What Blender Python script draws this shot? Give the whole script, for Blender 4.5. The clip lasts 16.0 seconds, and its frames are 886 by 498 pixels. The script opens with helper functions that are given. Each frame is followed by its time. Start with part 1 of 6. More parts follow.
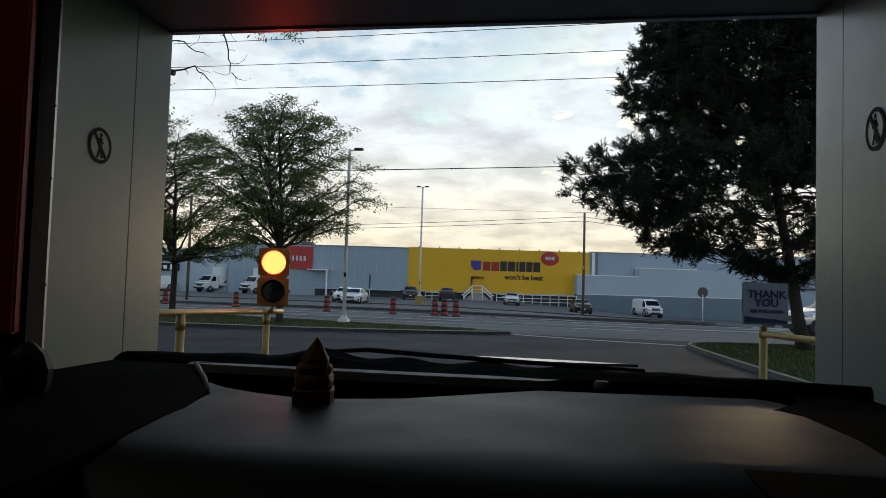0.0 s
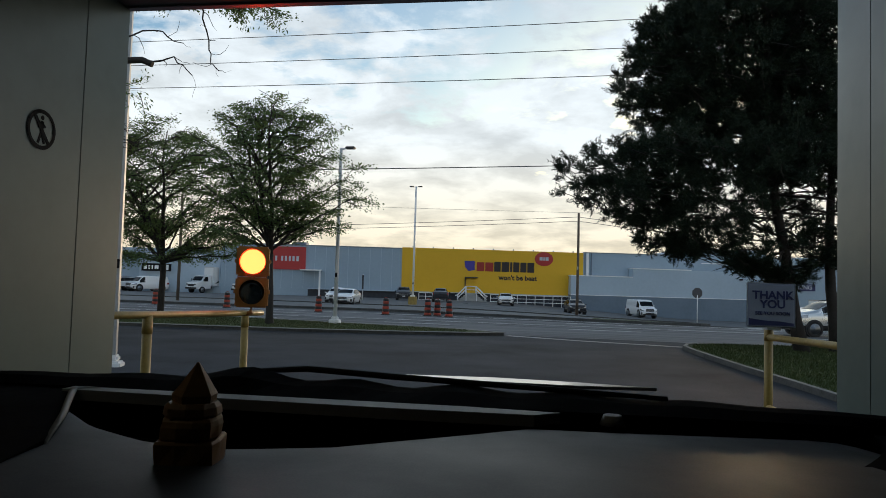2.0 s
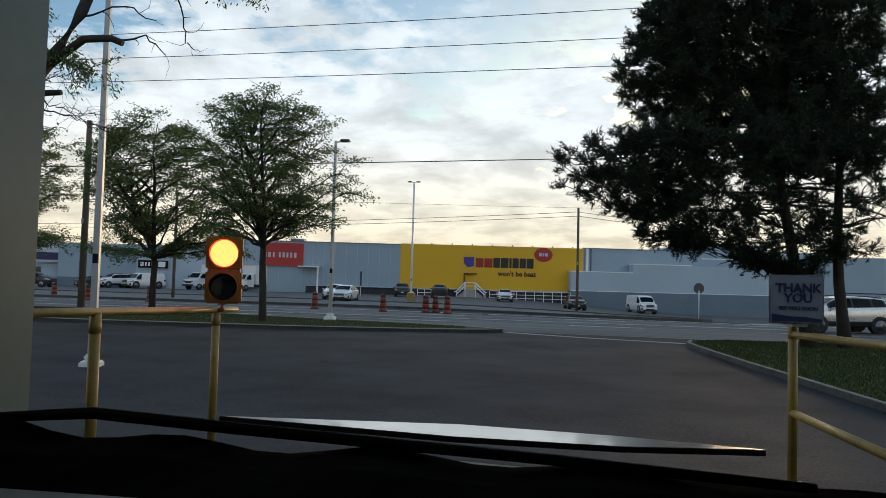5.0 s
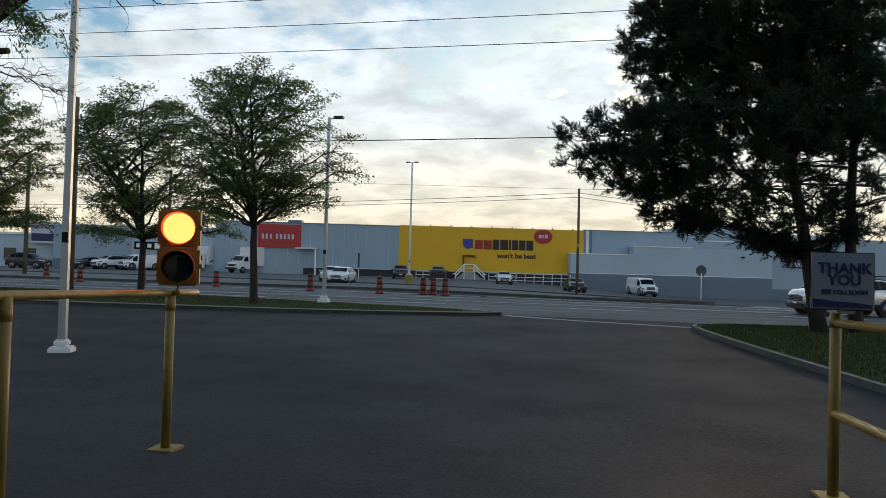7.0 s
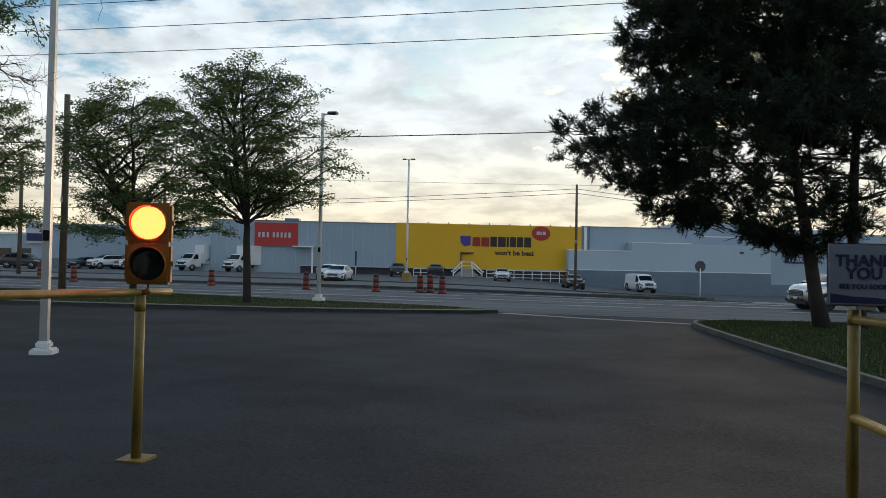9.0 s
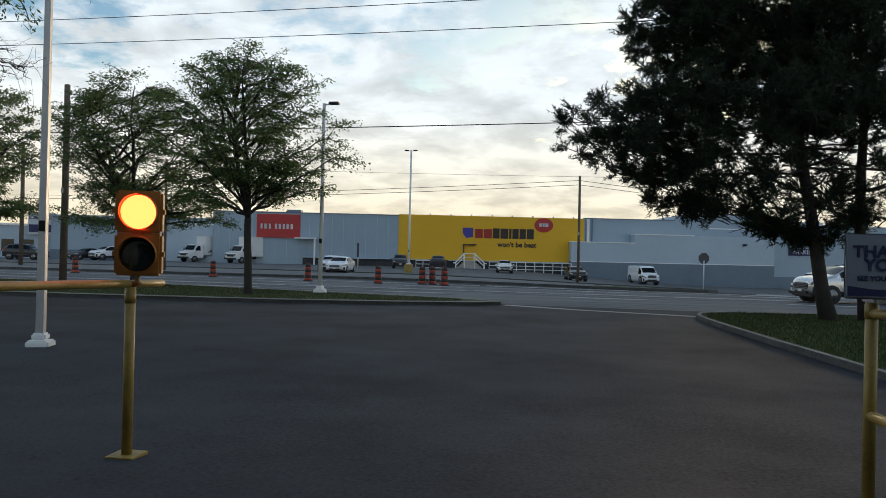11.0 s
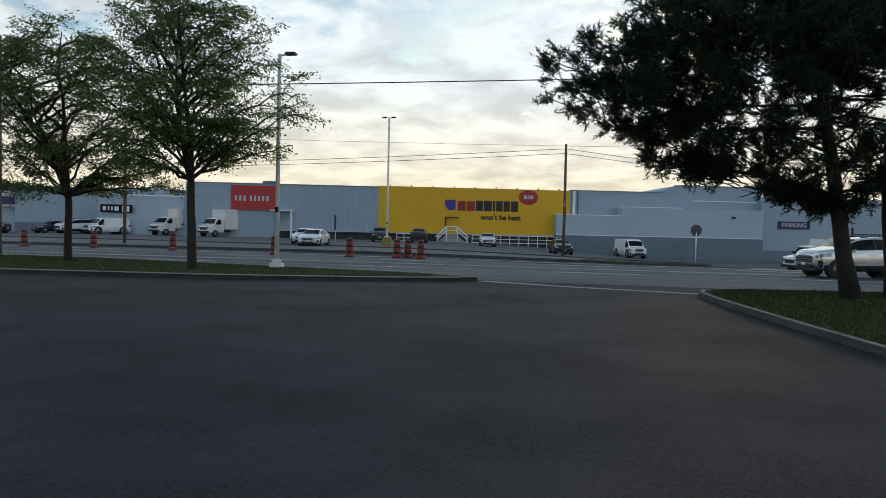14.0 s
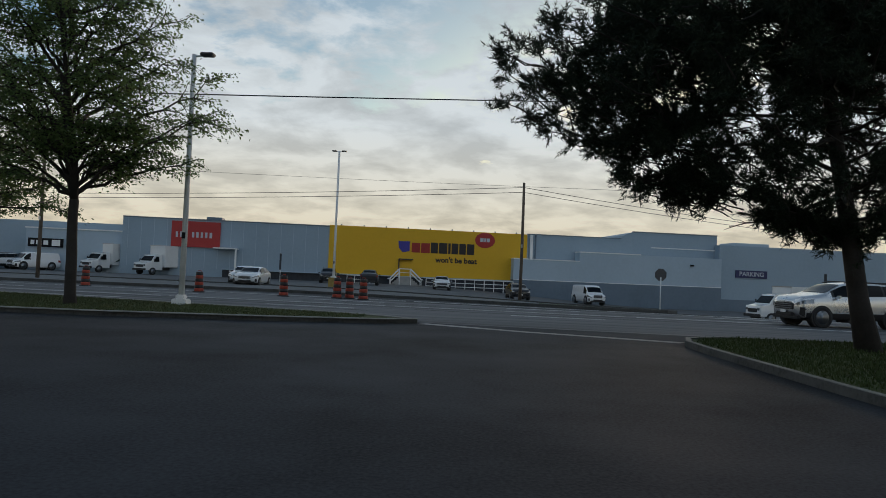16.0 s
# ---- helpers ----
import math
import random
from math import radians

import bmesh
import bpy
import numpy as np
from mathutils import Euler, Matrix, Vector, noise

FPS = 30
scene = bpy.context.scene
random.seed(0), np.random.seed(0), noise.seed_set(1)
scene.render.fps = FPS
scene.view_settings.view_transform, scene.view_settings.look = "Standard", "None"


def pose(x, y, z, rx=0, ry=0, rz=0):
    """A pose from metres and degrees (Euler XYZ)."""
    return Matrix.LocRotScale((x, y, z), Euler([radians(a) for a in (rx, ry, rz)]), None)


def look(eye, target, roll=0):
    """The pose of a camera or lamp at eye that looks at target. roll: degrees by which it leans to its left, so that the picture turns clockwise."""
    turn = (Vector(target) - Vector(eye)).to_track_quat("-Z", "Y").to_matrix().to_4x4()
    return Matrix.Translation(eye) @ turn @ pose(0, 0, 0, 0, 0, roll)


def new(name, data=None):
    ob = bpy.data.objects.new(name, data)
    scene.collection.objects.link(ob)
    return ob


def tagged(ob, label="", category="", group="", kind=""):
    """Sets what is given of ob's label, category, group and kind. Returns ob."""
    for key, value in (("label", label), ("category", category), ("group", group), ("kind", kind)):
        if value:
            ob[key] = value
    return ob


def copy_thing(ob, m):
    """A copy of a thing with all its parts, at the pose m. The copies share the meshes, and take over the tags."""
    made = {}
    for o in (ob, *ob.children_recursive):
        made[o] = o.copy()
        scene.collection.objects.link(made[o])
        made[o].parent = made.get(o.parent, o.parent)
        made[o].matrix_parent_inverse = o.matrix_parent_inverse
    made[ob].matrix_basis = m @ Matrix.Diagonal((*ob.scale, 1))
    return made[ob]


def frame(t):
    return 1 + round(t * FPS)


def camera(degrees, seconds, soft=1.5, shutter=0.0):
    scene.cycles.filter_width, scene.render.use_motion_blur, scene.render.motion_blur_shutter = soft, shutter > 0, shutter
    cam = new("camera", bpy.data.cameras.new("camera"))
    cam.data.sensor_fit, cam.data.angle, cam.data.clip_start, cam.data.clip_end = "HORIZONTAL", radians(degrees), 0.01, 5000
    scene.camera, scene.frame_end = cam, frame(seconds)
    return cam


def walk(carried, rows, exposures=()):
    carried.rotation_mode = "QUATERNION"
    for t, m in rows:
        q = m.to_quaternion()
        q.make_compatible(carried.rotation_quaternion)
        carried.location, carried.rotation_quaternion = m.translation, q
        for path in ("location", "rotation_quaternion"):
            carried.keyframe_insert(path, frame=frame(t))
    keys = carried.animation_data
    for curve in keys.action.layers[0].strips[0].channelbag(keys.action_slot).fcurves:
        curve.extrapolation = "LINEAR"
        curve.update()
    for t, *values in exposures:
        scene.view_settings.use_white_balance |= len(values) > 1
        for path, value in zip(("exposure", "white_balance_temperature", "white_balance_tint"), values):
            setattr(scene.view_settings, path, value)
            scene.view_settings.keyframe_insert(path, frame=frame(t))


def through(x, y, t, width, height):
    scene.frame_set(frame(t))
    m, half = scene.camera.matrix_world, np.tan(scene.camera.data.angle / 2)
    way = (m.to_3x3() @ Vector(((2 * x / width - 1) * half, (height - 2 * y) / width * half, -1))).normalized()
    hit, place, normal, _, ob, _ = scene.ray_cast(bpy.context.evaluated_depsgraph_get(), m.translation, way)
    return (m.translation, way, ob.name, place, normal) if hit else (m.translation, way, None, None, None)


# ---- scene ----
cam = camera(64.0, 16.0, 0.75)
PATH = [
    (0, (0.000, 0.000, 1.786), (-0.316, 1.972, 1.882), 1.7),
    (0.5, (0.006, 0.079, 1.788), (-0.302, 2.054, 1.889), 1.7),
    (1, (0.001, 0.178, 1.784), (-0.304, 2.152, 1.890), 1.7),
    (1.5, (-0.001, 0.309, 1.783), (-0.301, 2.285, 1.869), 1.8),
    (2, (-0.001, 0.394, 1.786), (-0.301, 2.370, 1.884), 1.7),
    (2.5, (0.003, 0.520, 1.785), (-0.288, 2.495, 1.904), 1.2),
    (3, (-0.010, 0.666, 1.774), (-0.338, 2.637, 1.857), 0.9),
    (3.5, (0.006, 0.729, 1.772), (-0.287, 2.704, 1.876), 1.0),
    (6, (-0.019, 1.458, 1.739), (-0.323, 3.434, 1.810), 1.7),
    (6.5, (-0.023, 1.709, 1.732), (-0.328, 3.685, 1.792), 1.6),
    (7, (-0.031, 1.903, 1.735), (-0.327, 3.881, 1.773), 1.6),
    (7.5, (-0.028, 2.044, 1.724), (-0.325, 4.022, 1.755), 1.3),
    (8, (-0.016, 2.169, 1.719), (-0.314, 4.146, 1.751), 1.2),
    (10.5, (-0.013, 2.372, 1.719), (-0.291, 4.352, 1.740), 1.3),
    (11, (-0.025, 2.477, 1.712), (-0.322, 4.454, 1.720), 1.3),
    (11.5, (-0.018, 2.717, 1.706), (-0.290, 4.699, 1.706), 0.9),
    (12, (-0.017, 3.031, 1.673), (-0.267, 5.015, 1.671), 0.9),
    (12.5, (-0.012, 3.475, 1.668), (-0.262, 5.459, 1.649), 1.0),
    (13, (-0.009, 3.977, 1.646), (-0.256, 5.961, 1.628), 0.8),
    (13.5, (0.026, 4.583, 1.606), (-0.224, 6.568, 1.585), 0.7),
    (14, (0.057, 5.306, 1.572), (-0.198, 7.289, 1.508), 1.3),
    (14.5, (0.086, 6.130, 1.518), (-0.120, 8.119, 1.486), 2.1),
    (15, (0.112, 6.945, 1.446), (-0.094, 8.934, 1.474), 2.3),
    (15.5, (0.146, 7.850, 1.322), (0.004, 9.843, 1.410), 2.6),
    (16, (0.205, 8.800, 1.244), (0.064, 10.794, 1.312), 2.4),
]
walk(cam, [(t, look(eye, target, roll)) for t, eye, target, roll in PATH], [(0.0, 0.0), (14.5, 0.0), (15.0, -0.15), (15.5, -0.48), (16.0, -0.5)])


# ---- world and sun ----
def node(tree, kind, **values):
    n = tree.nodes.new(kind)
    for key, value in values.items():
        n.inputs[key.replace("_", " ")].default_value = value
    return n


SUN_TURN, SUN_RISE = radians(-14.0), radians(3.0)  # to the left of +y is positive

world = bpy.data.worlds.new("evening_sky")
scene.world = world
world.use_nodes = True
wt = world.node_tree
wt.nodes.clear()
sky = wt.nodes.new("ShaderNodeTexSky")
sky.sky_type, sky.sun_disc = "NISHITA", False
sky.sun_elevation, sky.sun_rotation = SUN_RISE, -SUN_TURN
sky.altitude, sky.dust_density, sky.ozone_density = 100.0, 1.5, 1.0
sky_bg = node(wt, "ShaderNodeBackground", Strength=0.25)
clear = wt.nodes.new("ShaderNodeMix")
clear.data_type, clear.blend_type = "RGBA", "MULTIPLY"
clear.inputs[0].default_value = 1.0
clear.inputs[7].default_value = (0.78, 1.12, 1.55, 1.0)
wt.links.new(sky.outputs[0], clear.inputs[6])
wt.links.new(clear.outputs[2], sky_bg.inputs[0])
coords = wt.nodes.new("ShaderNodeTexCoord")
split = wt.nodes.new("ShaderNodeSeparateXYZ")
wt.links.new(coords.outputs["Generated"], split.inputs[0])


def maths(tree, op, a, b=None, clamp=False):
    n = tree.nodes.new("ShaderNodeMath")
    n.operation, n.use_clamp = op, clamp
    for k, v in enumerate((a, b)):
        if v is None:
            continue
        if isinstance(v, (int, float)):
            n.inputs[k].default_value = v
        else:
            tree.links.new(v, n.inputs[k])
    return n.outputs[0]


def ramp(tree, value, *stops, mode="LINEAR"):
    n = tree.nodes.new("ShaderNodeValToRGB")
    n.color_ramp.interpolation = mode
    while len(n.color_ramp.elements) < len(stops):
        n.color_ramp.elements.new(0.5)
    for e, (at, col) in zip(n.color_ramp.elements, stops):
        e.position = at
        e.color = (*col, 1) if isinstance(col, tuple) else (col, col, col, 1)
    if value is not None:
        tree.links.new(value, n.inputs[0])
    return n.outputs[0]


up = maths(wt, "MAXIMUM", split.outputs[2], 0.0)
lift = maths(wt, "ADD", up, 0.20)
flat = wt.nodes.new("ShaderNodeCombineXYZ")
wt.links.new(maths(wt, "DIVIDE", split.outputs[0], lift), flat.inputs[0])
wt.links.new(maths(wt, "DIVIDE", split.outputs[1], lift), flat.inputs[1])
big = node(wt, "ShaderNodeTexNoise", Scale=1.5, Detail=8.0, Roughness=0.56, Distortion=0.15)
fine = node(wt, "ShaderNodeTexNoise", Scale=6.5, Detail=7.0, Roughness=0.6, Distortion=0.25)
for n in (big, fine):
    wt.links.new(flat.outputs[0], n.inputs["Vector"])
cover = maths(wt, "ADD", maths(wt, "MULTIPLY", big.outputs[0], 0.66), maths(wt, "MULTIPLY", fine.outputs[0], 0.34))
low = ramp(wt, up, (0.0, 1.0), (0.10, 0.72), (0.30, 0.0))
mask = ramp(wt, maths(wt, "ADD", cover, maths(wt, "MULTIPLY", low, 0.30)), (0.475, 0.0), (0.55, 1.0))
# clouds: cream near the horizon, white and grey higher up
warm = ramp(wt, up, (0.0, (1.0, 0.85, 0.58)), (0.09, (1.0, 0.95, 0.79)), (0.20, (0.90, 0.97, 1.0)), (0.6, (0.66, 0.80, 0.95)))
tone = node(wt, "ShaderNodeTexNoise", Scale=3.2, Detail=8.0, Roughness=0.58, Distortion=0.2)
wt.links.new(flat.outputs[0], tone.inputs["Vector"])
shade = ramp(wt, tone.outputs[0], (0.36, 0.72), (0.47, 0.85), (0.58, 1.0))
cloud = wt.nodes.new("ShaderNodeMix")
cloud.data_type, cloud.blend_type = "RGBA", "MULTIPLY"
cloud.inputs[0].default_value = 1.0
wt.links.new(warm, cloud.inputs[6])
wt.links.new(shade, cloud.inputs[7])
cloud_bg = node(wt, "ShaderNodeBackground", Strength=1.05)
wt.links.new(cloud.outputs[2], cloud_bg.inputs[0])
both = wt.nodes.new("ShaderNodeMixShader")
wt.links.new(mask, both.inputs[0])
wt.links.new(sky_bg.outputs[0], both.inputs[1])
wt.links.new(cloud_bg.outputs[0], both.inputs[2])
wt.links.new(both.outputs[0], wt.nodes.new("ShaderNodeOutputWorld").inputs[0])

sun = new("sun", bpy.data.lights.new("sun", "SUN"))
sun.data.energy, sun.data.angle, sun.data.color = 2.2, radians(6.0), (1.0, 0.72, 0.45)
sun.matrix_world = look((0, 0, 50), (math.sin(SUN_TURN) * 50 * math.cos(SUN_RISE), -math.cos(SUN_TURN) * 50 * math.cos(SUN_RISE), 50 - 50 * math.sin(SUN_RISE)))

# Unseen fill lamp, added to brighten the red panel inside the dim bay.
bay_fill = new("bay_fill_lamp", bpy.data.lights.new("bay_fill_lamp", "AREA"))
bay_fill.data.shape, bay_fill.data.size, bay_fill.data.size_y = "RECTANGLE", 1.2, 0.3
bay_fill.data.energy, bay_fill.data.color = 1.9, (1.0, 0.93, 0.68)
bay_fill.matrix_world = pose(-2.6, 0.4, 4.35)


# ---- materials ----
def material(name, col, rough=0.6, metal=0.0, vary=0.25, grain=30.0, bump=0.0, patch=2.0, coat=0.0, spec=0.5, second=None, emit=None, per_object=0.0, grit=0.35):
    """A paint, stone or metal with grain and larger blotches. second: the colour of the blotches."""
    m = bpy.data.materials.new(name)
    m.use_nodes = True
    t = m.node_tree
    b = t.nodes["Principled BSDF"]
    tc = t.nodes.new("ShaderNodeTexCoord")
    large = node(t, "ShaderNodeTexNoise", Scale=patch, Detail=5.0, Roughness=0.6)
    small = node(t, "ShaderNodeTexNoise", Scale=grain, Detail=4.0, Roughness=0.6)
    for n in (large, small):
        t.links.new(tc.outputs["Object"], n.inputs["Vector"])
    blend = maths(t, "ADD", maths(t, "MULTIPLY", large.outputs[0], 1 - grit), maths(t, "MULTIPLY", small.outputs[0], grit))
    other = second or tuple(c * (1 - vary) for c in col)
    light = tuple(min(1.0, c * (1 + vary * 0.4)) for c in col)
    tint = ramp(t, blend, (0.30, other), (0.52, col), (0.72, light))
    if per_object:
        info = t.nodes.new("ShaderNodeObjectInfo")
        mix = t.nodes.new("ShaderNodeMix")
        mix.data_type, mix.blend_type = "RGBA", "MULTIPLY"
        mix.inputs[0].default_value = per_object
        t.links.new(tint, mix.inputs[6])
        t.links.new(ramp(t, info.outputs["Random"], (0.0, 0.45), (1.0, 1.0)), mix.inputs[7])
        tint = mix.outputs[2]
    t.links.new(tint, b.inputs["Base Color"])
    t.links.new(ramp(t, blend, (0.3, min(1.0, rough * 1.2)), (0.7, rough * 0.85)), b.inputs["Roughness"])
    b.inputs["Metallic"].default_value = metal
    b.inputs["Coat Weight"].default_value = coat
    b.inputs["Specular IOR Level"].default_value = spec
    if bump:
        bp = node(t, "ShaderNodeBump", Strength=min(1.0, bump * 20), Distance=bump)
        t.links.new(blend, bp.inputs["Height"])
        t.links.new(bp.outputs[0], b.inputs["Normal"])
    if emit:
        b.inputs["Emission Color"].default_value = (*emit[0], 1)
        b.inputs["Emission Strength"].default_value = emit[1]
    return m


ASPHALT = material("asphalt", (0.024, 0.028, 0.034), 0.85, vary=0.8, grain=30.0, patch=0.4, grit=0.5, bump=0.004, spec=0.25)
STREET = material("street_asphalt", (0.078, 0.082, 0.089), 0.75, vary=0.85, grain=50.0, patch=1.4, bump=0.004)
# wear runs along the street: stretch the blotches in that direction
street_nodes = STREET.node_tree
street_map = node(street_nodes, "ShaderNodeMapping")
street_map.inputs["Rotation"].default_value = (0.0, 0.0, 0.035)
street_map.inputs["Scale"].default_value = (0.035, 1.0, 1.0)
street_coords = next(n for n in street_nodes.nodes if n.type == "TEX_COORD")
street_nodes.links.new(street_coords.outputs["Object"], street_map.inputs["Vector"])
for n in street_nodes.nodes:
    if n.type == "TEX_NOISE" and n.inputs["Scale"].default_value < 10:
        street_nodes.links.new(street_map.outputs[0], n.inputs["Vector"])
CONCRETE = material("concrete", (0.34, 0.33, 0.31), 0.85, vary=0.3, grain=40.0, patch=1.2, bump=0.004)
# Dark sides and pale tops put shade and light into the kerb colours.
KERB = material("weathered_shaded_kerb", (0.072, 0.071, 0.066), 0.9, vary=0.6, grain=14.0, grit=0.5, patch=1.5, bump=0.006)
KERB_LIT = material("lit_kerb_top", (0.20, 0.195, 0.17), 0.9, vary=0.55, grain=9.0, grit=0.5, patch=1.2, bump=0.006)
LOT = material("weathered_lot_asphalt", (0.10, 0.104, 0.106), 0.85, vary=0.45, grain=20.0, patch=0.35, bump=0.003)
PAVING = material("boulevard_paving", (0.11, 0.115, 0.115), 0.85, vary=0.35, grain=20.0, patch=0.5)
LANE = material("worn_lane_paint", (0.45, 0.45, 0.44), 0.8, vary=0.5, grain=12.0, patch=1.0)
BLADE = material("grass_blade", (0.050, 0.068, 0.023), 0.8, vary=0.5, grain=4.0, patch=0.5, spec=0.1, second=(0.085, 0.09, 0.035))
GRASS = material("grass", (0.044, 0.060, 0.022), 0.9, vary=0.4, grain=25.0, patch=0.6, bump=0.02, second=(0.075, 0.075, 0.03), spec=0.1)
PALER_GRASS = material("paler_grass", (0.062, 0.078, 0.034), 0.9, vary=0.4, grain=25.0, patch=0.6, bump=0.02, second=(0.11, 0.105, 0.05), spec=0.1)
PALER_BLADE = material("paler_grass_blade", (0.075, 0.092, 0.038), 0.8, vary=0.5, grain=4.0, patch=0.5, spec=0.1, second=(0.12, 0.11, 0.05))
SIGN_GREY = material("grey_sign_face", (0.27, 0.29, 0.35), 0.4, vary=0.12)
SEAM = material("tar_and_kerb_shade", (0.022, 0.024, 0.027), 0.7, vary=0.5, grain=20.0, patch=0.6)
# White sheet with the bay's shade put into its base colour.
PANEL = material("shaded_white_panel", (0.142, 0.186, 0.165), 0.33, vary=0.15, grain=8.0, patch=1.5)
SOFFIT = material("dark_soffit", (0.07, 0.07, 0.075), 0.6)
LINTEL = material("grey_lintel_sheet", (0.20, 0.215, 0.21), 0.4, vary=0.2, grain=8.0, patch=1.5)
RED_PANEL = material("red_panel", (0.42, 0.03, 0.015), 0.4, vary=0.15)
BLACK = material("black_paint", (0.012, 0.012, 0.013), 0.7, spec=0.1)
YELLOW_PIPE = material("yellow_pipe", (0.32, 0.215, 0.05), 0.45, vary=0.35, grain=40.0, patch=5.0)
SIGNAL_YELLOW = material("signal_yellow", (0.38, 0.145, 0.025), 0.5, vary=0.25, patch=6.0)
GALV = material("painted_steel_pole", (0.72, 0.73, 0.73), 0.45, vary=0.2)
WOOD_POLE = material("weathered_pole_wood", (0.13, 0.10, 0.075), 0.85, vary=0.4, grain=20.0, bump=0.004)
SIDING = material("blue_grey_siding", (0.29, 0.375, 0.45), 0.6, vary=0.1, grain=3.0, patch=0.15)
SIDING_LIGHT = material("pale_siding", (0.38, 0.47, 0.55), 0.6, vary=0.1, grain=3.0, patch=0.15)
BASE_BAND = material("slate_base_band", (0.14, 0.185, 0.235), 0.7, vary=0.15, grain=3.0, patch=0.3)
YELLOW_WALL = material("yellow_wall", (0.70, 0.40, 0.008), 0.55, vary=0.06, grain=3.0, patch=0.2)
RED_SIGN = material("red_sign", (0.413, 0.026, 0.026), 0.45, vary=0.08)
WHITE = material("white_paint", (0.78, 0.78, 0.77), 0.45, vary=0.08)
NAVY = material("navy_print", (0.02, 0.025, 0.10), 0.5)
SIGN_WHITE = material("sign_face", (0.50, 0.53, 0.58), 0.4, vary=0.08)
GALV_DARK = material("grey_steel_pole", (0.36, 0.37, 0.37), 0.4, metal=0.2, vary=0.2)
BARK = material("locust_bark", (0.028, 0.023, 0.019), 0.9, vary=0.4, grain=25.0, bump=0.01)
PINE_BARK = material("pine_bark", (0.022, 0.017, 0.014), 0.9, vary=0.4, grain=18.0, bump=0.015)
WIRE = material("cable", (0.02, 0.02, 0.022), 0.5)


# ---- making meshes ----
def part(name, bm, mat, parent=None, label="", kind=""):
    me = bpy.data.meshes.new(name)
    bmesh.ops.recalc_face_normals(bm, faces=bm.faces[:])
    bm.to_mesh(me)
    bm.free()
    me.materials.append(mat)
    ob = new(name, me)
    if parent:
        ob.parent = parent
    return tagged(ob, label=label, kind=kind)


def mesh(name, verts, faces, mat, parent=None, label="", kind=""):
    me = bpy.data.meshes.new(name)
    me.from_pydata(verts, [], faces)
    me.materials.append(mat)
    ob = new(name, me)
    if parent:
        ob.parent = parent
    return tagged(ob, label=label, kind=kind)


def thing(name, at=(0, 0, 0), turn=0.0, label="", category="", group="", kind=""):
    ob = new(name)
    ob.empty_display_size = 0.2
    ob.matrix_basis = pose(*at, 0, 0, turn)
    return tagged(ob, label, category, group, kind)


def box(bm, lo, hi, bevel=0.0, m=None):
    c = [(a + b) / 2 for a, b in zip(lo, hi)]
    d = [abs(b - a) for a, b in zip(lo, hi)]
    r = bmesh.ops.create_cube(bm, size=1.0, matrix=Matrix.Translation(c) @ Matrix.Diagonal((*d, 1)))
    if bevel:
        edges = list({e for v in r["verts"] for e in v.link_edges})
        r2 = bmesh.ops.bevel(bm, geom=edges, offset=bevel, segments=2, affect="EDGES")
        verts = list({v for f in r2["faces"] for v in f.verts} | {v for v in r["verts"] if v.is_valid})
    else:
        verts = r["verts"]
    if m is not None:
        bmesh.ops.transform(bm, matrix=m, verts=verts)
    return verts


def boxed(lo, hi, bevel=0.0):
    bm = bmesh.new()
    box(bm, lo, hi, bevel)
    return bm


def tube(bm, points, radii, sides=10, caps=True):
    """A tube along points, with a radius for each."""
    rings = []
    for i, p in enumerate(points):
        p = Vector(p)
        a = Vector(points[max(i - 1, 0)])
        b = Vector(points[min(i + 1, len(points) - 1)])
        axis = (b - a).normalized()
        side = axis.cross(Vector((0, 0, 1)) if abs(axis.z) < 0.9 else Vector((1, 0, 0))).normalized()
        over = axis.cross(side)
        r = radii if isinstance(radii, (int, float)) else radii[i]
        rings.append([bm.verts.new(p + (side * math.cos(k * math.tau / sides) + over * math.sin(k * math.tau / sides)) * r) for k in range(sides)])
    for a, b in zip(rings, rings[1:]):
        for k in range(sides):
            f = bm.faces.new((a[k], a[(k + 1) % sides], b[(k + 1) % sides], b[k]))
            f.smooth = sides > 6
    if caps:
        bm.faces.new(rings[0])
        bm.faces.new(rings[-1])
    return bm


def prism(bm, outline, z0, z1):
    """A flat outline (x, y) raised from z0 to z1."""
    lo = [bm.verts.new((x, y, z0)) for x, y in outline]
    hi = [bm.verts.new((x, y, z1)) for x, y in outline]
    n = len(lo)
    for k in range(n):
        bm.faces.new((lo[k], lo[(k + 1) % n], hi[(k + 1) % n], hi[k]))
    bm.faces.new(hi)
    bm.faces.new(lo)
    return bm


def smooth(a, b, v):
    v = min(1.0, max(0.0, (v - a) / (b - a)))
    return v * v * (3 - 2 * v)


def gz(x, y):
    """The ground's height: a ramp out of the bay, then a lot that falls away to the far right."""
    z = 0.46 * (1 - smooth(1.0, 11.0, y))
    z -= 0.2 * smooth(18.0, 45.0, y) + 0.15 * smooth(45.0, 100.0, y)
    return z - 1.75 * smooth(-12.0, 24.0, x) * smooth(36.0, 80.0, y)


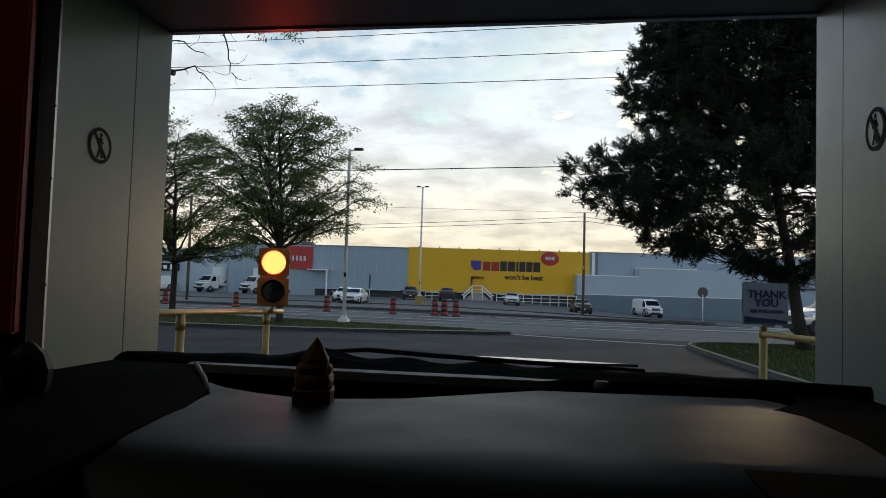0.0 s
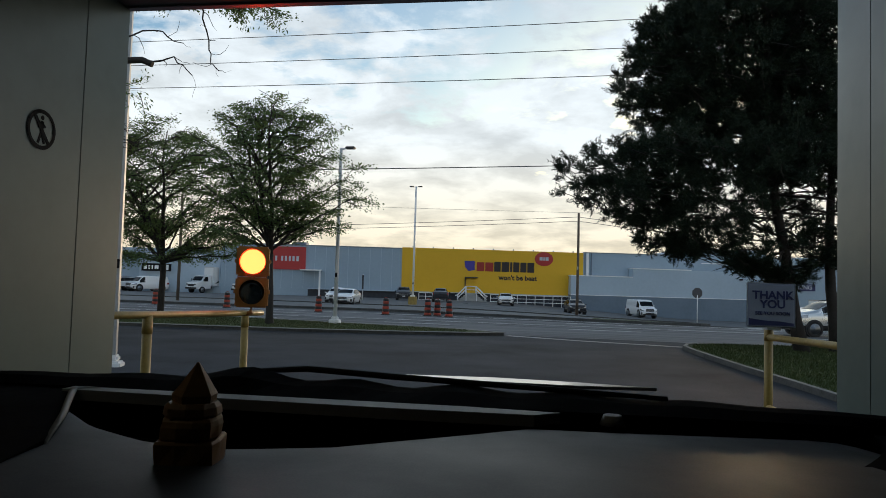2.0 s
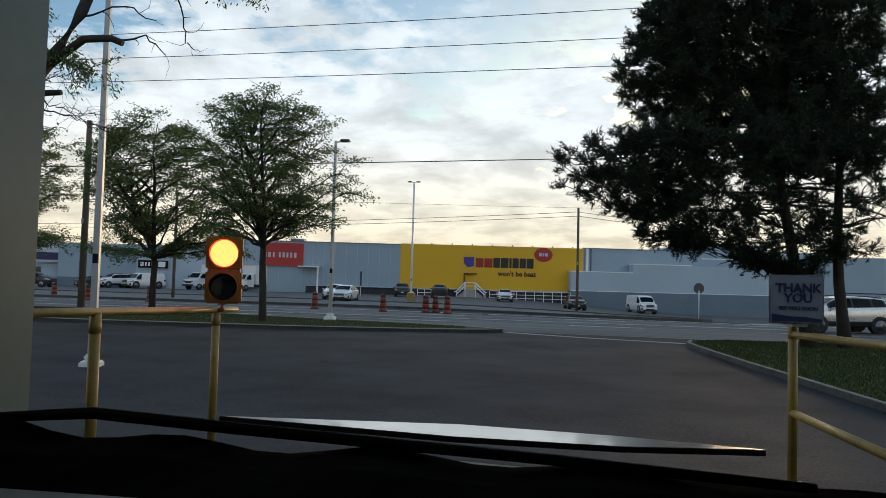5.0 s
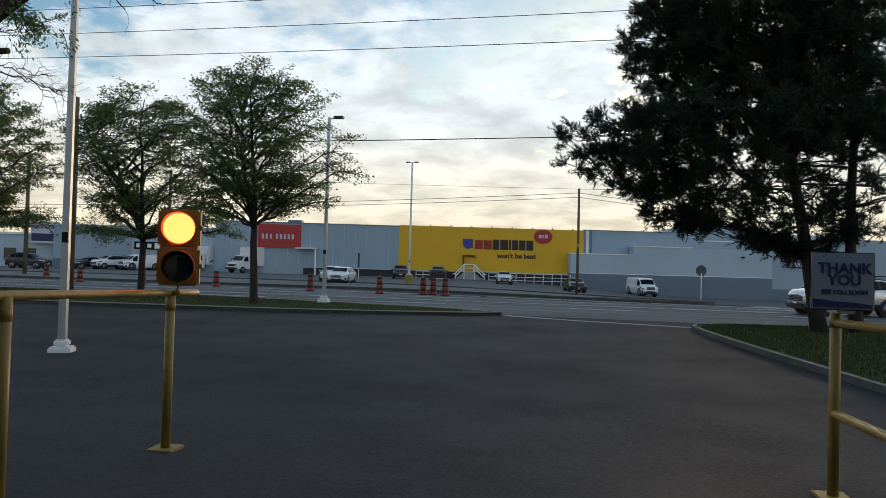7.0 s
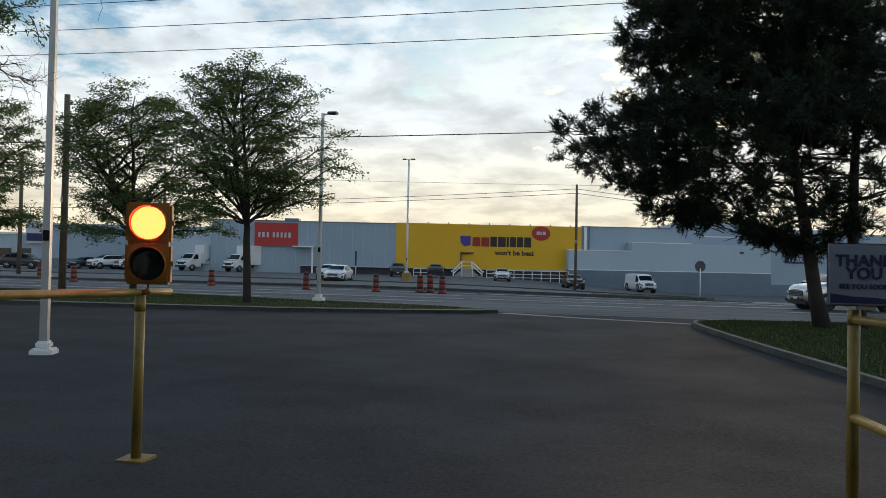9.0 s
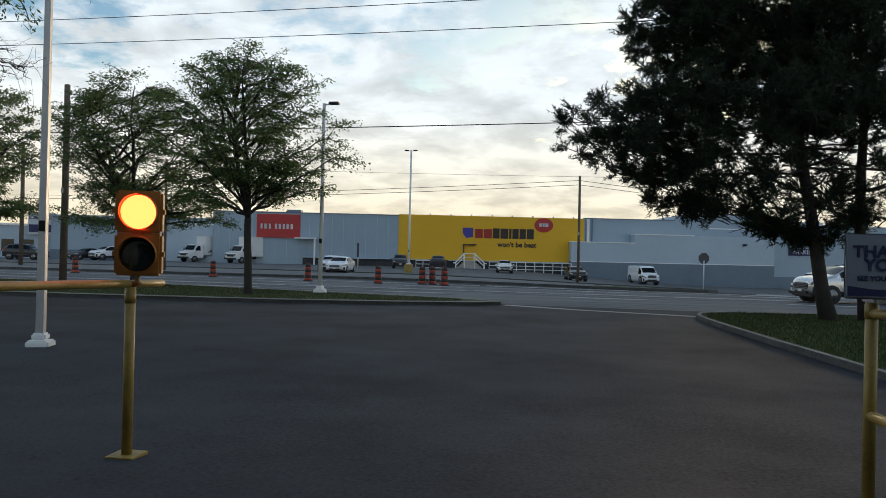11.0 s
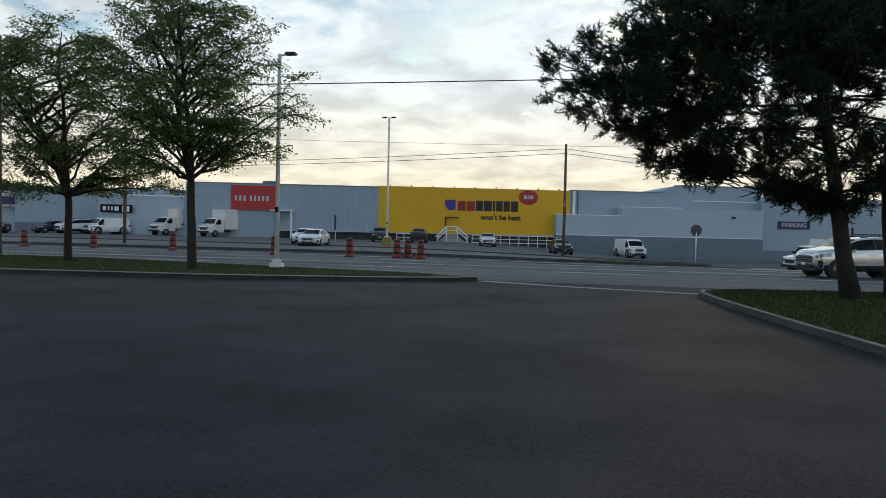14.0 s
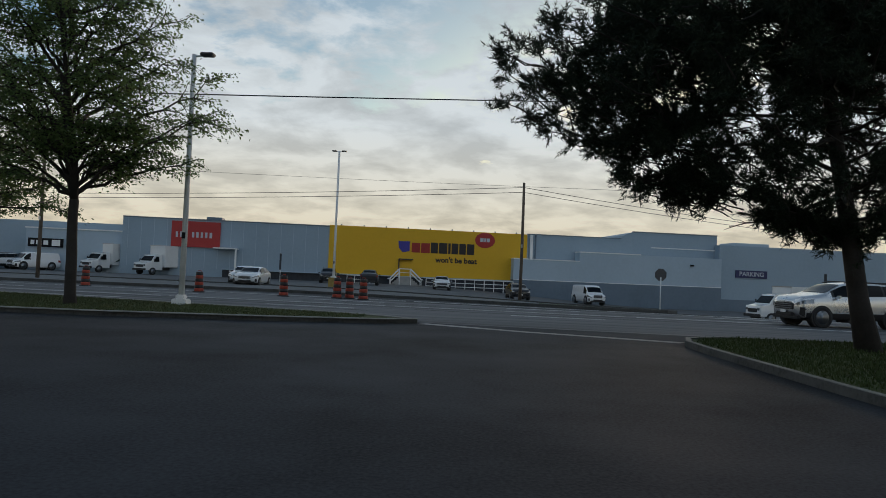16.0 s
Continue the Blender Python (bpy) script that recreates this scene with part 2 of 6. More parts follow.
# ---- ground ----
def sheet(name, outline_fn, xs, ys, mat, rise=0.0, label="", kind="structure", parent=None):
    """A grid on the ground over xs and ys, kept where outline_fn holds."""
    verts, faces, index = [], [], {}
    for i in range(len(xs) - 1):
        for j in range(len(ys) - 1):
            if outline_fn and not outline_fn((xs[i] + xs[i + 1]) / 2, (ys[j] + ys[j + 1]) / 2):
                continue
            f = []
            for a, b in ((i, j), (i + 1, j), (i + 1, j + 1), (i, j + 1)):
                if (a, b) not in index:
                    index[a, b] = len(verts)
                    verts.append((xs[a], ys[b], gz(xs[a], ys[b]) + rise))
                f.append(index[a, b])
            faces.append(f)
    ob = mesh(name, verts, faces, mat, parent, label, kind)
    for p in ob.data.polygons:
        p.use_smooth = True
    return ob


def spread(near, step, far):
    """Even steps out to near, then growing ones to far, on both sides of zero."""
    vals, v, s = [0.0], 0.0, step
    while v < far:
        if v >= near:
            s *= 1.35
        v += s
        vals.append(v)
    return vals


xs_ground = sorted({-v for v in spread(40, 1.5, 2500)} | set(spread(40, 1.5, 2500)))
ys_ground = sorted({-v for v in spread(3, 1.5, 2500)} | set(spread(120, 1.0, 2500)))
sheet("ground", None, xs_ground, ys_ground, ASPHALT, label="dark worn asphalt lot reaching the horizon")


def ribbon(bm, line, width, low, high, steps=None):
    """A kerb along a line of (x, y), resting on the ground."""
    pts = []
    for (ax, ay), (bx, by) in zip(line, line[1:]):
        n = max(1, int(math.hypot(bx - ax, by - ay) / 1.2))
        pts += [(ax + (bx - ax) * k / n, ay + (by - ay) * k / n) for k in range(n)]
    pts.append(line[-1])
    rows = []
    for i, (x, y) in enumerate(pts):
        ax, ay = pts[max(i - 1, 0)]
        bx, by = pts[min(i + 1, len(pts) - 1)]
        l = math.hypot(bx - ax, by - ay)
        nx, ny = -(by - ay) / l * width / 2, (bx - ax) / l * width / 2
        z = gz(x, y)
        rows.append([bm.verts.new(v) for v in ((x - nx, y - ny, z + low), (x - nx * 0.9, y - ny * 0.9, z + high), (x + nx * 0.9, y + ny * 0.9, z + high), (x + nx, y + ny, z + low))])
    for a, b in zip(rows, rows[1:]):
        for k in range(3):
            bm.faces.new((a[k], a[k + 1], b[k + 1], b[k]))
    bm.faces.new(rows[0])
    bm.faces.new(rows[-1])
    return bm


def inside(outline):
    def test(x, y):
        hit = False
        for (ax, ay), (bx, by) in zip(outline, outline[1:] + outline[:1]):
            if (ay > y) != (by > y) and x < ax + (y - ay) / (by - ay) * (bx - ax):
                hit = not hit
        return hit
    return test


def filled(name, outline, mat, rise, label, parent=None, kind="structure", cut=1.0):
    """A patch of ground inside an outline, cut fine enough to follow the slope."""
    bm = bmesh.new()
    f = bm.faces.new([bm.verts.new((x, y, 0)) for x, y in outline])
    lo = [min(p[k] for p in outline) for k in (0, 1)]
    hi = [max(p[k] for p in outline) for k in (0, 1)]
    for axis in (0, 1):
        v = lo[axis] + cut
        while v < hi[axis]:
            at = [0, 0, 0]
            at[axis] = v
            way = [0, 0, 0]
            way[axis] = 1
            bmesh.ops.bisect_plane(bm, geom=bm.verts[:] + bm.edges[:] + bm.faces[:], plane_co=at, plane_no=way)
            v += cut * (1 if abs(v) < 40 else 4)
    for v in bm.verts:
        v.co.z = gz(v.co.x, v.co.y) + rise
    ob = part(name, bm, mat, parent, label, kind)
    for p in ob.data.polygons:
        if p.normal.z < 0:
            p.flip()
    return ob


ISLAND = [(-70, 23.2), (-15.5, 23.5), (-8.7, 24.1), (-5.0, 25.0), (-2.6, 25.9), (-1.7, 26.6), (-2.6, 27.5), (-4.6, 28.4), (-17, 31.7), (-70, 34)]
KERB_LINE = [(5.3, 6.0), (5.0, 12.0), (4.72, 15.0), (4.45, 17.5), (4.26, 20.0), (4.16, 22.0), (4.17, 23.3), (4.42, 24.3), (5.3, 25.0), (12, 26.1), (60, 29.1)]
VERGE = [(x + 0.07, y - 0.05) for x, y in KERB_LINE] + [(60, 6.0)]
filled("grass_island", ISLAND, PALER_GRASS, 0.10, "strip of short paler grass between lot and street")
filled("grass_verge", VERGE, GRASS, 0.10, "patch of mown grass under the pines")
bm = ribbon(bmesh.new(), ISLAND, 0.16, -0.05, 0.115)
part("kerb_island", bm, KERB, None, "concrete kerb with shade-dark sides round the grass strip", "structure")
# A thin pale ribbon paints the light on the kerb's top.
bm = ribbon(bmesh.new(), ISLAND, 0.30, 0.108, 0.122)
part("kerb_cap", bm, KERB_LIT, None, "kerb top coloured pale as if lit", "structure")
bm = ribbon(bmesh.new(), KERB_LINE, 0.15, -0.05, 0.115)
part("kerb_verge", bm, KERB, None, "stained concrete kerb with shade-dark sides along the driveway", "structure")
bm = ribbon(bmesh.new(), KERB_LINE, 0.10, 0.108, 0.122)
part("kerb_cap", bm, KERB_LIT, None, "kerb top coloured pale as if lit", "structure")
filled("gutter", [(-1.6, 26.35), (1.0, 25.1), (4.2, 24.05), (4.4, 24.4), (1.1, 25.45), (-1.4, 26.75)], CONCRETE, 0.006, "pale concrete gutter across the driveway mouth")
STREET_PATCH = [(-140, 33.0), (-17, 31.9), (-1.5, 27.0), (12, 26.2), (60, 29.2), (140, 33), (140, 50), (40, 44.5), (2, 41.0), (-12, 46.0), (-60, 48), (-140, 52)]
filled("road", STREET_PATCH, STREET, 0.004, "grey street surface with worn lanes", cut=2.0)

KERB_NEAR = [(-140, 47.5), (-30, 47.2), (-12, 47.5), (-3, 46.3), (2, 45.0), (6, 44.3), (9.0, 45.2), (9.9, 47.0)]
KERB_FAR = [(9.6, 51.5), (2, 54.5), (-15, 58.0), (-31, 60.0), (-140, 61)]
filled("boulevard", KERB_NEAR + KERB_FAR, PAVING, 0.09, "grey paved boulevard strip between street and lot", cut=2.0)
bm = ribbon(bmesh.new(), KERB_NEAR + KERB_FAR, 0.22, -0.05, 0.17)
part("kerb_boulevard", bm, KERB, None, "low concrete kerb round the boulevard", "structure")
filled("grass_boulevard", [(2.5, 45.3), (6, 44.7), (8.6, 45.5), (9.3, 47.2), (8.6, 49.5), (3, 50.2)], GRASS, 0.105, "short grass on the boulevard end")
filled("far_lot", [(-140, 62), (-31, 61), (-15, 59), (2, 55.5), (9.8, 52.4), (13, 51.6), (30, 54.6), (60, 57.6), (60, 112), (-140, 112)], LOT, 0.006, "pale weathered asphalt lot before the store", cut=3.0)
filled("concrete_apron", [(11.5, 44.0), (60, 47.5), (60, 57), (30, 54), (13, 51.0)], CONCRETE, 0.008, "pale concrete apron of the side entrance", cut=2.0)
for k, (y0, slope) in enumerate(((33.4, -0.035), (36.8, -0.03), (40.4, -0.03), (43.6, -0.03))):
    bm = bmesh.new()
    x = -60.0
    while x < 40:
        w = 3.2 if k in (0, 2) else 9.0
        ribbon(bm, [(x, y0 + slope * x), (x + w, y0 + slope * (x + w))], 0.17, 0.0, 0.012)
        x += w + (5.5 if k in (0, 2) else 0.4)
    part("lane_line", bm, LANE, None, "worn pale lane marking on the street", "structure")


seams = random.Random(8)
for y0, width in ((29.4, 0.35), (31.2, 0.3), (32.3, 0.5), (34.6, 0.4), (35.9, 0.55), (38.3, 0.6), (39.4, 0.4), (41.9, 0.7), (43.0, 0.45), (44.4, 0.5)):
    bm, x = bmesh.new(), -70.0
    while x < 45:
        w = seams.uniform(6, 26)
        bend = seams.uniform(-0.15, 0.15)
        if y0 - 0.03 * x > 31.9 - 0.3 * max(-20.0, min(20.0, x)) * (x > -17):
            ribbon(bm, [(x, y0 - 0.03 * x), (x + w / 2, y0 - 0.03 * (x + w / 2) + bend), (x + w, y0 - 0.03 * (x + w))], width * seams.uniform(0.6, 1.2), 0.0, 0.008)
        x += w + seams.uniform(0.5, 9)
    part("tar_seam", bm, SEAM, None, "dark tar seam along the street", "structure")
# Shade on the boulevard kerb's face, painted as a dark strip on the road.
bm = ribbon(bmesh.new(), [(x, y - 0.42) for x, y in KERB_NEAR[:7]], 0.55, 0.0, 0.010)
part("gutter", bm, SEAM, None, "dark strip standing in for shade at the boulevard kerb", "structure")


def grass_blades(name, outline, count, seed, label, tall=0.07, rise=0.1, mat=BLADE):
    """Short blades scattered over a patch of lawn."""
    rng, test = random.Random(seed), inside(outline)
    lo = [min(p[k] for p in outline) for k in (0, 1)]
    hi = [max(p[k] for p in outline) for k in (0, 1)]
    verts, faces = [], []
    while len(faces) < count:
        x, y = rng.uniform(lo[0], hi[0]), rng.uniform(lo[1], hi[1])
        if not test(x, y):
            continue
        z, a, h = gz(x, y) + rise - 0.01, rng.uniform(0, math.tau), tall * rng.uniform(0.5, 1.4)
        w = 0.012 * rng.uniform(0.7, 1.5)
        k = len(verts)
        verts += [(x - w * math.cos(a), y - w * math.sin(a), z), (x + w * math.cos(a), y + w * math.sin(a), z), (x + rng.gauss(0, 0.03), y + rng.gauss(0, 0.03), z + h)]
        faces.append((k, k + 1, k + 2))
    return tagged(mesh(name, verts, faces, mat, None, label), category="grass", kind="stuff")


grass_blades("verge_grass", [(5.2, 9.0), (4.85, 15.0), (4.4, 20.0), (4.3, 23.2), (4.6, 24.2), (5.6, 24.9), (16, 26.4), (16, 16), (9, 9)], 60000, 3, "short dark green grass on the verge")
grass_blades("island_grass", [(-32, 23.7), (-15.5, 23.7), (-8.7, 24.3), (-3, 26.0), (-3, 27.5), (-17, 31.5), (-32, 32)], 60000, 4, "short paler green grass on the island", 0.055, mat=PALER_BLADE)


# ---- lettering ----
def letters(text, size, mat, parent, at, turn=(90, 0, 0), thick=0.002, bold=0.0, name="lettering", wide=1.0):
    curve = bpy.data.curves.new(name, "FONT")
    curve.body, curve.size, curve.extrude, curve.offset = text, size, thick, bold
    curve.align_x, curve.align_y, curve.resolution_u = "CENTER", "CENTER", 3
    tmp = bpy.data.objects.new(name, curve)
    me = bpy.data.meshes.new_from_object(tmp)
    bpy.data.objects.remove(tmp)
    me.materials.clear()
    me.materials.append(mat)
    me.transform(Matrix.Diagonal((wide, 1, 1, 1)))
    ob = new(name, me)
    ob.parent = parent
    ob.matrix_basis = pose(*at, *turn)
    return ob


# ---- car wash bay ----
bay = thing("car_wash_bay", (0, 0, 0), 0, "white-panelled car wash bay with an open exit", "car wash", kind="structure")
XL, XR, Y0, Y1, ZT = -2.47, 1.41, 3.08, 4.14, 3.34
STEEL = material("brushed_steel", (0.45, 0.46, 0.47), 0.35, metal=0.8, vary=0.2)


def panels(x, side):
    """The cladding of one jamb: two sheets with an open joint, a steel corner strip and its screws."""
    for a, b in ((Y0 + 0.05, 3.768), (3.772, Y1)):
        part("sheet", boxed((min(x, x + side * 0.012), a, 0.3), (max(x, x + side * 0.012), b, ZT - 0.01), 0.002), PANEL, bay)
    part("corner_strip", boxed((min(x, x + side * 0.02), Y0 - 0.01, 0.3), (max(x, x + side * 0.02), Y0 + 0.045, ZT - 0.01), 0.004), STEEL, bay, "brushed steel corner strip")
    for z in (1.2, 1.72, 2.24, 2.6, 3.1):
        bm = bmesh.new()
        bmesh.ops.create_uvsphere(bm, u_segments=8, v_segments=5, radius=0.009, matrix=Matrix.Translation((x + side * 0.02, Y0 + 0.02, z)))
        part("screw", bm, BLACK, bay)


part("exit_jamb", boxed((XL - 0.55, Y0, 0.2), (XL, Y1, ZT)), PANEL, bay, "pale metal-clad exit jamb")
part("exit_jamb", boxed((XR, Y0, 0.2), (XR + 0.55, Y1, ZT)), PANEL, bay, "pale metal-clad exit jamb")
panels(XL, 1)
panels(XR, -1)
part("lintel", boxed((XL - 0.55, Y0, ZT), (XR + 0.55, Y1, 4.6)), LINTEL, bay, "grey metal-clad lintel")
part("lintel_trim", boxed((XL - 0.1, Y1 - 0.03, ZT - 0.012), (XR + 0.1, Y1 + 0.02, ZT + 0.1)), STEEL, bay)
part("jamb_front", boxed((-3.3, 2.96, 0.3), (-2.42, Y0 - 0.012, 4.6)), BLACK, bay, "black painted inner frame")
part("jamb_front", boxed((1.44, 2.96, 0.3), (2.1, Y0 - 0.012, 4.6)), BLACK, bay, "black painted inner frame")
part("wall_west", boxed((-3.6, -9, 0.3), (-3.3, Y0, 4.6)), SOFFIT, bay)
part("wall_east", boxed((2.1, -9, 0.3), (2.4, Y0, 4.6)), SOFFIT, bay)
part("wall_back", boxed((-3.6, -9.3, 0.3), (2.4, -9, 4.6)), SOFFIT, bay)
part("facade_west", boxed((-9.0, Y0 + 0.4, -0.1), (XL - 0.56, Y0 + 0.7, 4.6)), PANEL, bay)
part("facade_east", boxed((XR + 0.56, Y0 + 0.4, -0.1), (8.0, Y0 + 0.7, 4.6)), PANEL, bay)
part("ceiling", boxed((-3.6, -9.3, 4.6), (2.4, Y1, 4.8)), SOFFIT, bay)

red = thing("wash_panel", (-2.8, 2.9, 0.46), 0, "tall red panel with black frame beside the exit", "panel")
part("face", boxed((-0.42, -0.05, 1.04), (0.40, 0.0, 3.2), 0.01), RED_PANEL, red)
part("frame", boxed((-0.44, 0.0, 0.0), (0.42, 0.05, 3.3), 0.006), BLACK, red)


def no_walking(x, y, z, side):
    """A round sticker: a ring with a slash over a plain walking mark."""
    sign = thing("prohibition_sticker", (x, y, z), 90 if side > 0 else -90, "round black no-walking sticker on the panel", "sign", "stickers")
    bm = bmesh.new()
    bmesh.ops.create_circle(bm, cap_ends=True, radius=0.098, segments=40, matrix=pose(0, -0.002, 0, 90))
    part("disc", bm, PANEL, sign)
    bm = bmesh.new()
    ring = [(math.cos(k * math.tau / 40), math.sin(k * math.tau / 40)) for k in range(40)]
    a = [bm.verts.new((c * 0.098, -0.004, s * 0.098)) for c, s in ring]
    b = [bm.verts.new((c * 0.078, -0.004, s * 0.078)) for c, s in ring]
    for k in range(40):
        bm.faces.new((a[k], a[(k + 1) % 40], b[(k + 1) % 40], b[k]))
    box(bm, (-0.010, -0.005, -0.085), (0.010, -0.003, 0.085), 0, pose(0, 0, 0, 0, -38, 0))
    part("ring", bm, BLACK, sign)
    bm = bmesh.new()
    bmesh.ops.create_circle(bm, cap_ends=True, radius=0.012, segments=16, matrix=pose(0.002, -0.0045, 0.058, 90))
    for x0, z0, x1, z1, w in ((0.002, 0.042, 0.0, -0.012, 0.011), (0.0, 0.036, -0.024, 0.008, 0.005), (0.0, 0.036, 0.026, 0.014, 0.005), (0.0, -0.008, -0.022, -0.068, 0.007), (0.0, -0.008, 0.020, -0.066, 0.007)):
        long = math.hypot(x1 - x0, z1 - z0)
        turn = math.degrees(math.atan2(x1 - x0, z1 - z0))
        box(bm, (-w, -0.0045, 0), (w, -0.0025, long), 0, pose(x0, 0, z0, 0, turn, 0))
    part("mark", bm, BLACK, sign)
    return sign


no_walking(XL + 0.013, 3.47, 2.475, 1)
no_walking(XR - 0.013, 3.40, 2.53, -1)

# Housing added above the fill lamp; out of view.
fixture = thing("tube_light", (-2.6, 0.4, 4.38), 0, "added unseen box above the bay fill lamp", "lamp")
part("tray", boxed((-0.65, -0.2, 0.02), (0.65, 0.2, 0.22), 0.01), WHITE, fixture)


# ---- rails, signal and sign at the exit ----
def pipe_rail(name, posts, ends, low=None):
    rail = thing(name, (posts[0][0], posts[0][1], gz(*posts[0][:2])), 0, "scuffed yellow steel pipe guard rail beside the lane", "guard rail", "pipe rails")
    ox, oy, oz = rail.location
    for x, y, top in posts:
        bm = tube(bmesh.new(), [(x - ox, y - oy, gz(x, y) - 0.05 - oz), (x - ox, y - oy, top - oz)], 0.038, 14)
        part("post", bm, YELLOW_PIPE, rail)
        bm = tube(bmesh.new(), [(x - ox, y - oy, top - 0.14 - oz), (x - ox, y - oy, top - 0.05 - oz)], 0.041, 14)
        part("collar", bm, YELLOW_PIPE, rail)
        part("foot_plate", boxed((x - ox - 0.11, y - oy - 0.11, gz(x, y) - oz - 0.01), (x - ox + 0.11, y - oy + 0.11, gz(x, y) - oz + 0.02), 0.004), YELLOW_PIPE, rail)
    line = [(x - ox, y - oy, z - oz) for x, y, z in ends]
    part("top_rail", tube(bmesh.new(), line, 0.029, 14), YELLOW_PIPE, rail)
    if low:
        part("low_rail", tube(bmesh.new(), [(x - ox, y - oy, z - oz) for x, y, z in low], 0.033, 12), YELLOW_PIPE, rail)
    return rail


pipe_rail("guard_rail", [(-3.1, 5.55, 1.47), (-3.1, 7.35, 1.42)], [(-3.1, 3.85, 1.52), (-3.1, 5.6, 1.475), (-3.1, 7.6, 1.415), (-3.1, 7.78, 1.41)])
pipe_rail("guard_rail", [(2.0, 7.32, 1.49), (2.0, 5.2, 1.45)], [(2.0, 7.3, 1.385), (2.0, 5.8, 1.43), (2.0, 3.85, 1.48)], [(2.0, 7.3, 0.74), (2.0, 5.2, 0.80)])

LENS_RED = material("lit_red_lens", (0.9, 0.25, 0.05), 0.3, emit=((1.0, 0.05, 0.012), 18.0))
LENS_DARK = material("unlit_lens", (0.015, 0.02, 0.02), 0.15, spec=0.7)
signal = thing("traffic_signal", (-3.02, 7.30, 1.485), 20, "yellow two-lens traffic signal with the red lamp lit", "traffic light")
for k, z in enumerate((0.0, 0.314)):
    part("housing", boxed((-0.165, 0.0, z), (0.165, 0.11, z + 0.312), 0.018), SIGNAL_YELLOW, signal)
    c = z + 0.156
    bm = bmesh.new()
    bmesh.ops.create_uvsphere(bm, u_segments=28, v_segments=14, radius=0.125, matrix=Matrix.Translation((0, 0.0, c)) @ Matrix.Diagonal((1, 0.22, 1, 1)))
    for f in bm.faces:
        f.smooth = True
    part("lens", bm, LENS_RED if k else LENS_DARK, signal, "glowing orange-red lens" if k else "dark unlit lens")
    bm, rings = bmesh.new(), []
    for r in (0.136, 0.130):
        back, front = [], []
        for q in range(25):
            a = radians(-60 + 300 * q / 24)
            deep = 0.02 + 0.05 * max(0.0, math.sin(a) * 0.5 + 0.5)
            back.append(bm.verts.new((math.cos(a) * r, 0.005, c + math.sin(a) * r)))
            front.append(bm.verts.new((math.cos(a) * r, -deep, c + math.sin(a) * r)))
        rings.append((back, front))
        for q in range(24):
            bm.faces.new((back[q], back[q + 1], front[q + 1], front[q]))
    for q in range(24):
        bm.faces.new((rings[0][1][q], rings[0][1][q + 1], rings[1][1][q + 1], rings[1][1][q]))
    part("visor", bm, SIGNAL_YELLOW, signal)
    for s in (-1, 1):
        part("latch", boxed((s * 0.17 - 0.012, 0.02, z + 0.14), (s * 0.17 + 0.012, 0.06, z + 0.18), 0.004), SIGNAL_YELLOW, signal)
part("bracket", tube(bmesh.new(), [(0, 0.06, 0.02), (0, 0.06, -0.05), (-0.06, 0.06, -0.075)], 0.026, 10), SIGNAL_YELLOW, signal)

board = thing("exit_sign", (1.955, 7.09, 1.49), 0, "square grey thank-you sign on a rail post", "sign")
part("panel", boxed((-0.2, 0, 0), (0.2, 0.012, 0.385), 0.005), SIGN_GREY, board)
part("rim", boxed((-0.207, 0.006, -0.006), (0.207, 0.018, 0.391), 0.006), WHITE, board)
letters("THANK", 0.1, NAVY, board, (0.01, -0.003, 0.278), bold=0.003)
letters("YOU", 0.1, NAVY, board, (0.01, -0.003, 0.198), bold=0.003)
letters("SEE YOU SOON", 0.042, NAVY, board, (0.01, -0.003, 0.118), bold=0.001)
bm = bmesh.new()
wave = [(-0.19, 0.012), (0.19, 0.012), (0.19, 0.035), (0.08, 0.05), (-0.06, 0.055), (-0.19, 0.072)]
bm.faces.new([bm.verts.new((x, -0.002, z)) for x, z in wave])
part("wave", bm, NAVY, board, "dark blue wave along the foot")
part("clamp", boxed((-0.03, 0.012, -0.03), (0.09, 0.2, 0.05), 0.006), STEEL, board)


# ---- store across the street ----
WALL_TURN = 11.0
store = thing("store_building", (-20.4, 93.0, 0.0), WALL_TURN, "long blue-grey supermarket building with a yellow panel", "building")
INK = material("black_print", (0.02, 0.015, 0.015), 0.5)
INK_RED = material("dark_red_print", (0.32, 0.02, 0.015), 0.5)
BLUE = material("blue_violet_print", (0.05, 0.04, 0.30), 0.5)
DOCK = material("loading_dock_dark", (0.035, 0.04, 0.05), 0.7)


def slab(name, u0, u1, z0, z1, mat, front=0.0, back=30.0, label="", bevel=0.0):
    return part(name, boxed((u0, front, z0), (u1, back, z1), bevel), mat, store, label)


slab("wall", -23, 25.4, -2.5, 6.30, SIDING)
slab("coping", -23, 0.85, 6.30, 6.42, BASE_BAND, -0.1, 0.6)
for k in range(16):
    u = -22.4 + k * 1.46
    slab("seam", u, u + 0.05, 0.6, 6.3, SIDING_LIGHT, -0.03, 0.0)
yellow = slab("yellow_panel", 0.85, 25.25, 0.66, 6.5, YELLOW_WALL, -0.12, 0.0, "bright yellow sign wall")
for k in range(9):
    slab("parapet_bracket", 2.2 + k * 2.7, 2.32 + k * 2.7, 6.5, 6.68, BASE_BAND, -0.1, 0.1)
slab("dock_band", -11.5, 23.3, -2.5, 0.62, DOCK, -0.06, 0.0, "dark loading dock band")
slab("ledge", -11.5, 23.3, 0.58, 0.68, SIDING_LIGHT, -0.5, 0.0)
slab("rear_wall", 25.4, 37.6, 0, 6.55, SIDING, 0.4, 30)
slab("coping", 25.4, 37.6, 6.55, 6.64, BASE_BAND, 0.3, 0.9)
slab("downpipe", 25.7, 26.05, 3.35, 6.5, WHITE, 0.1, 0.4)
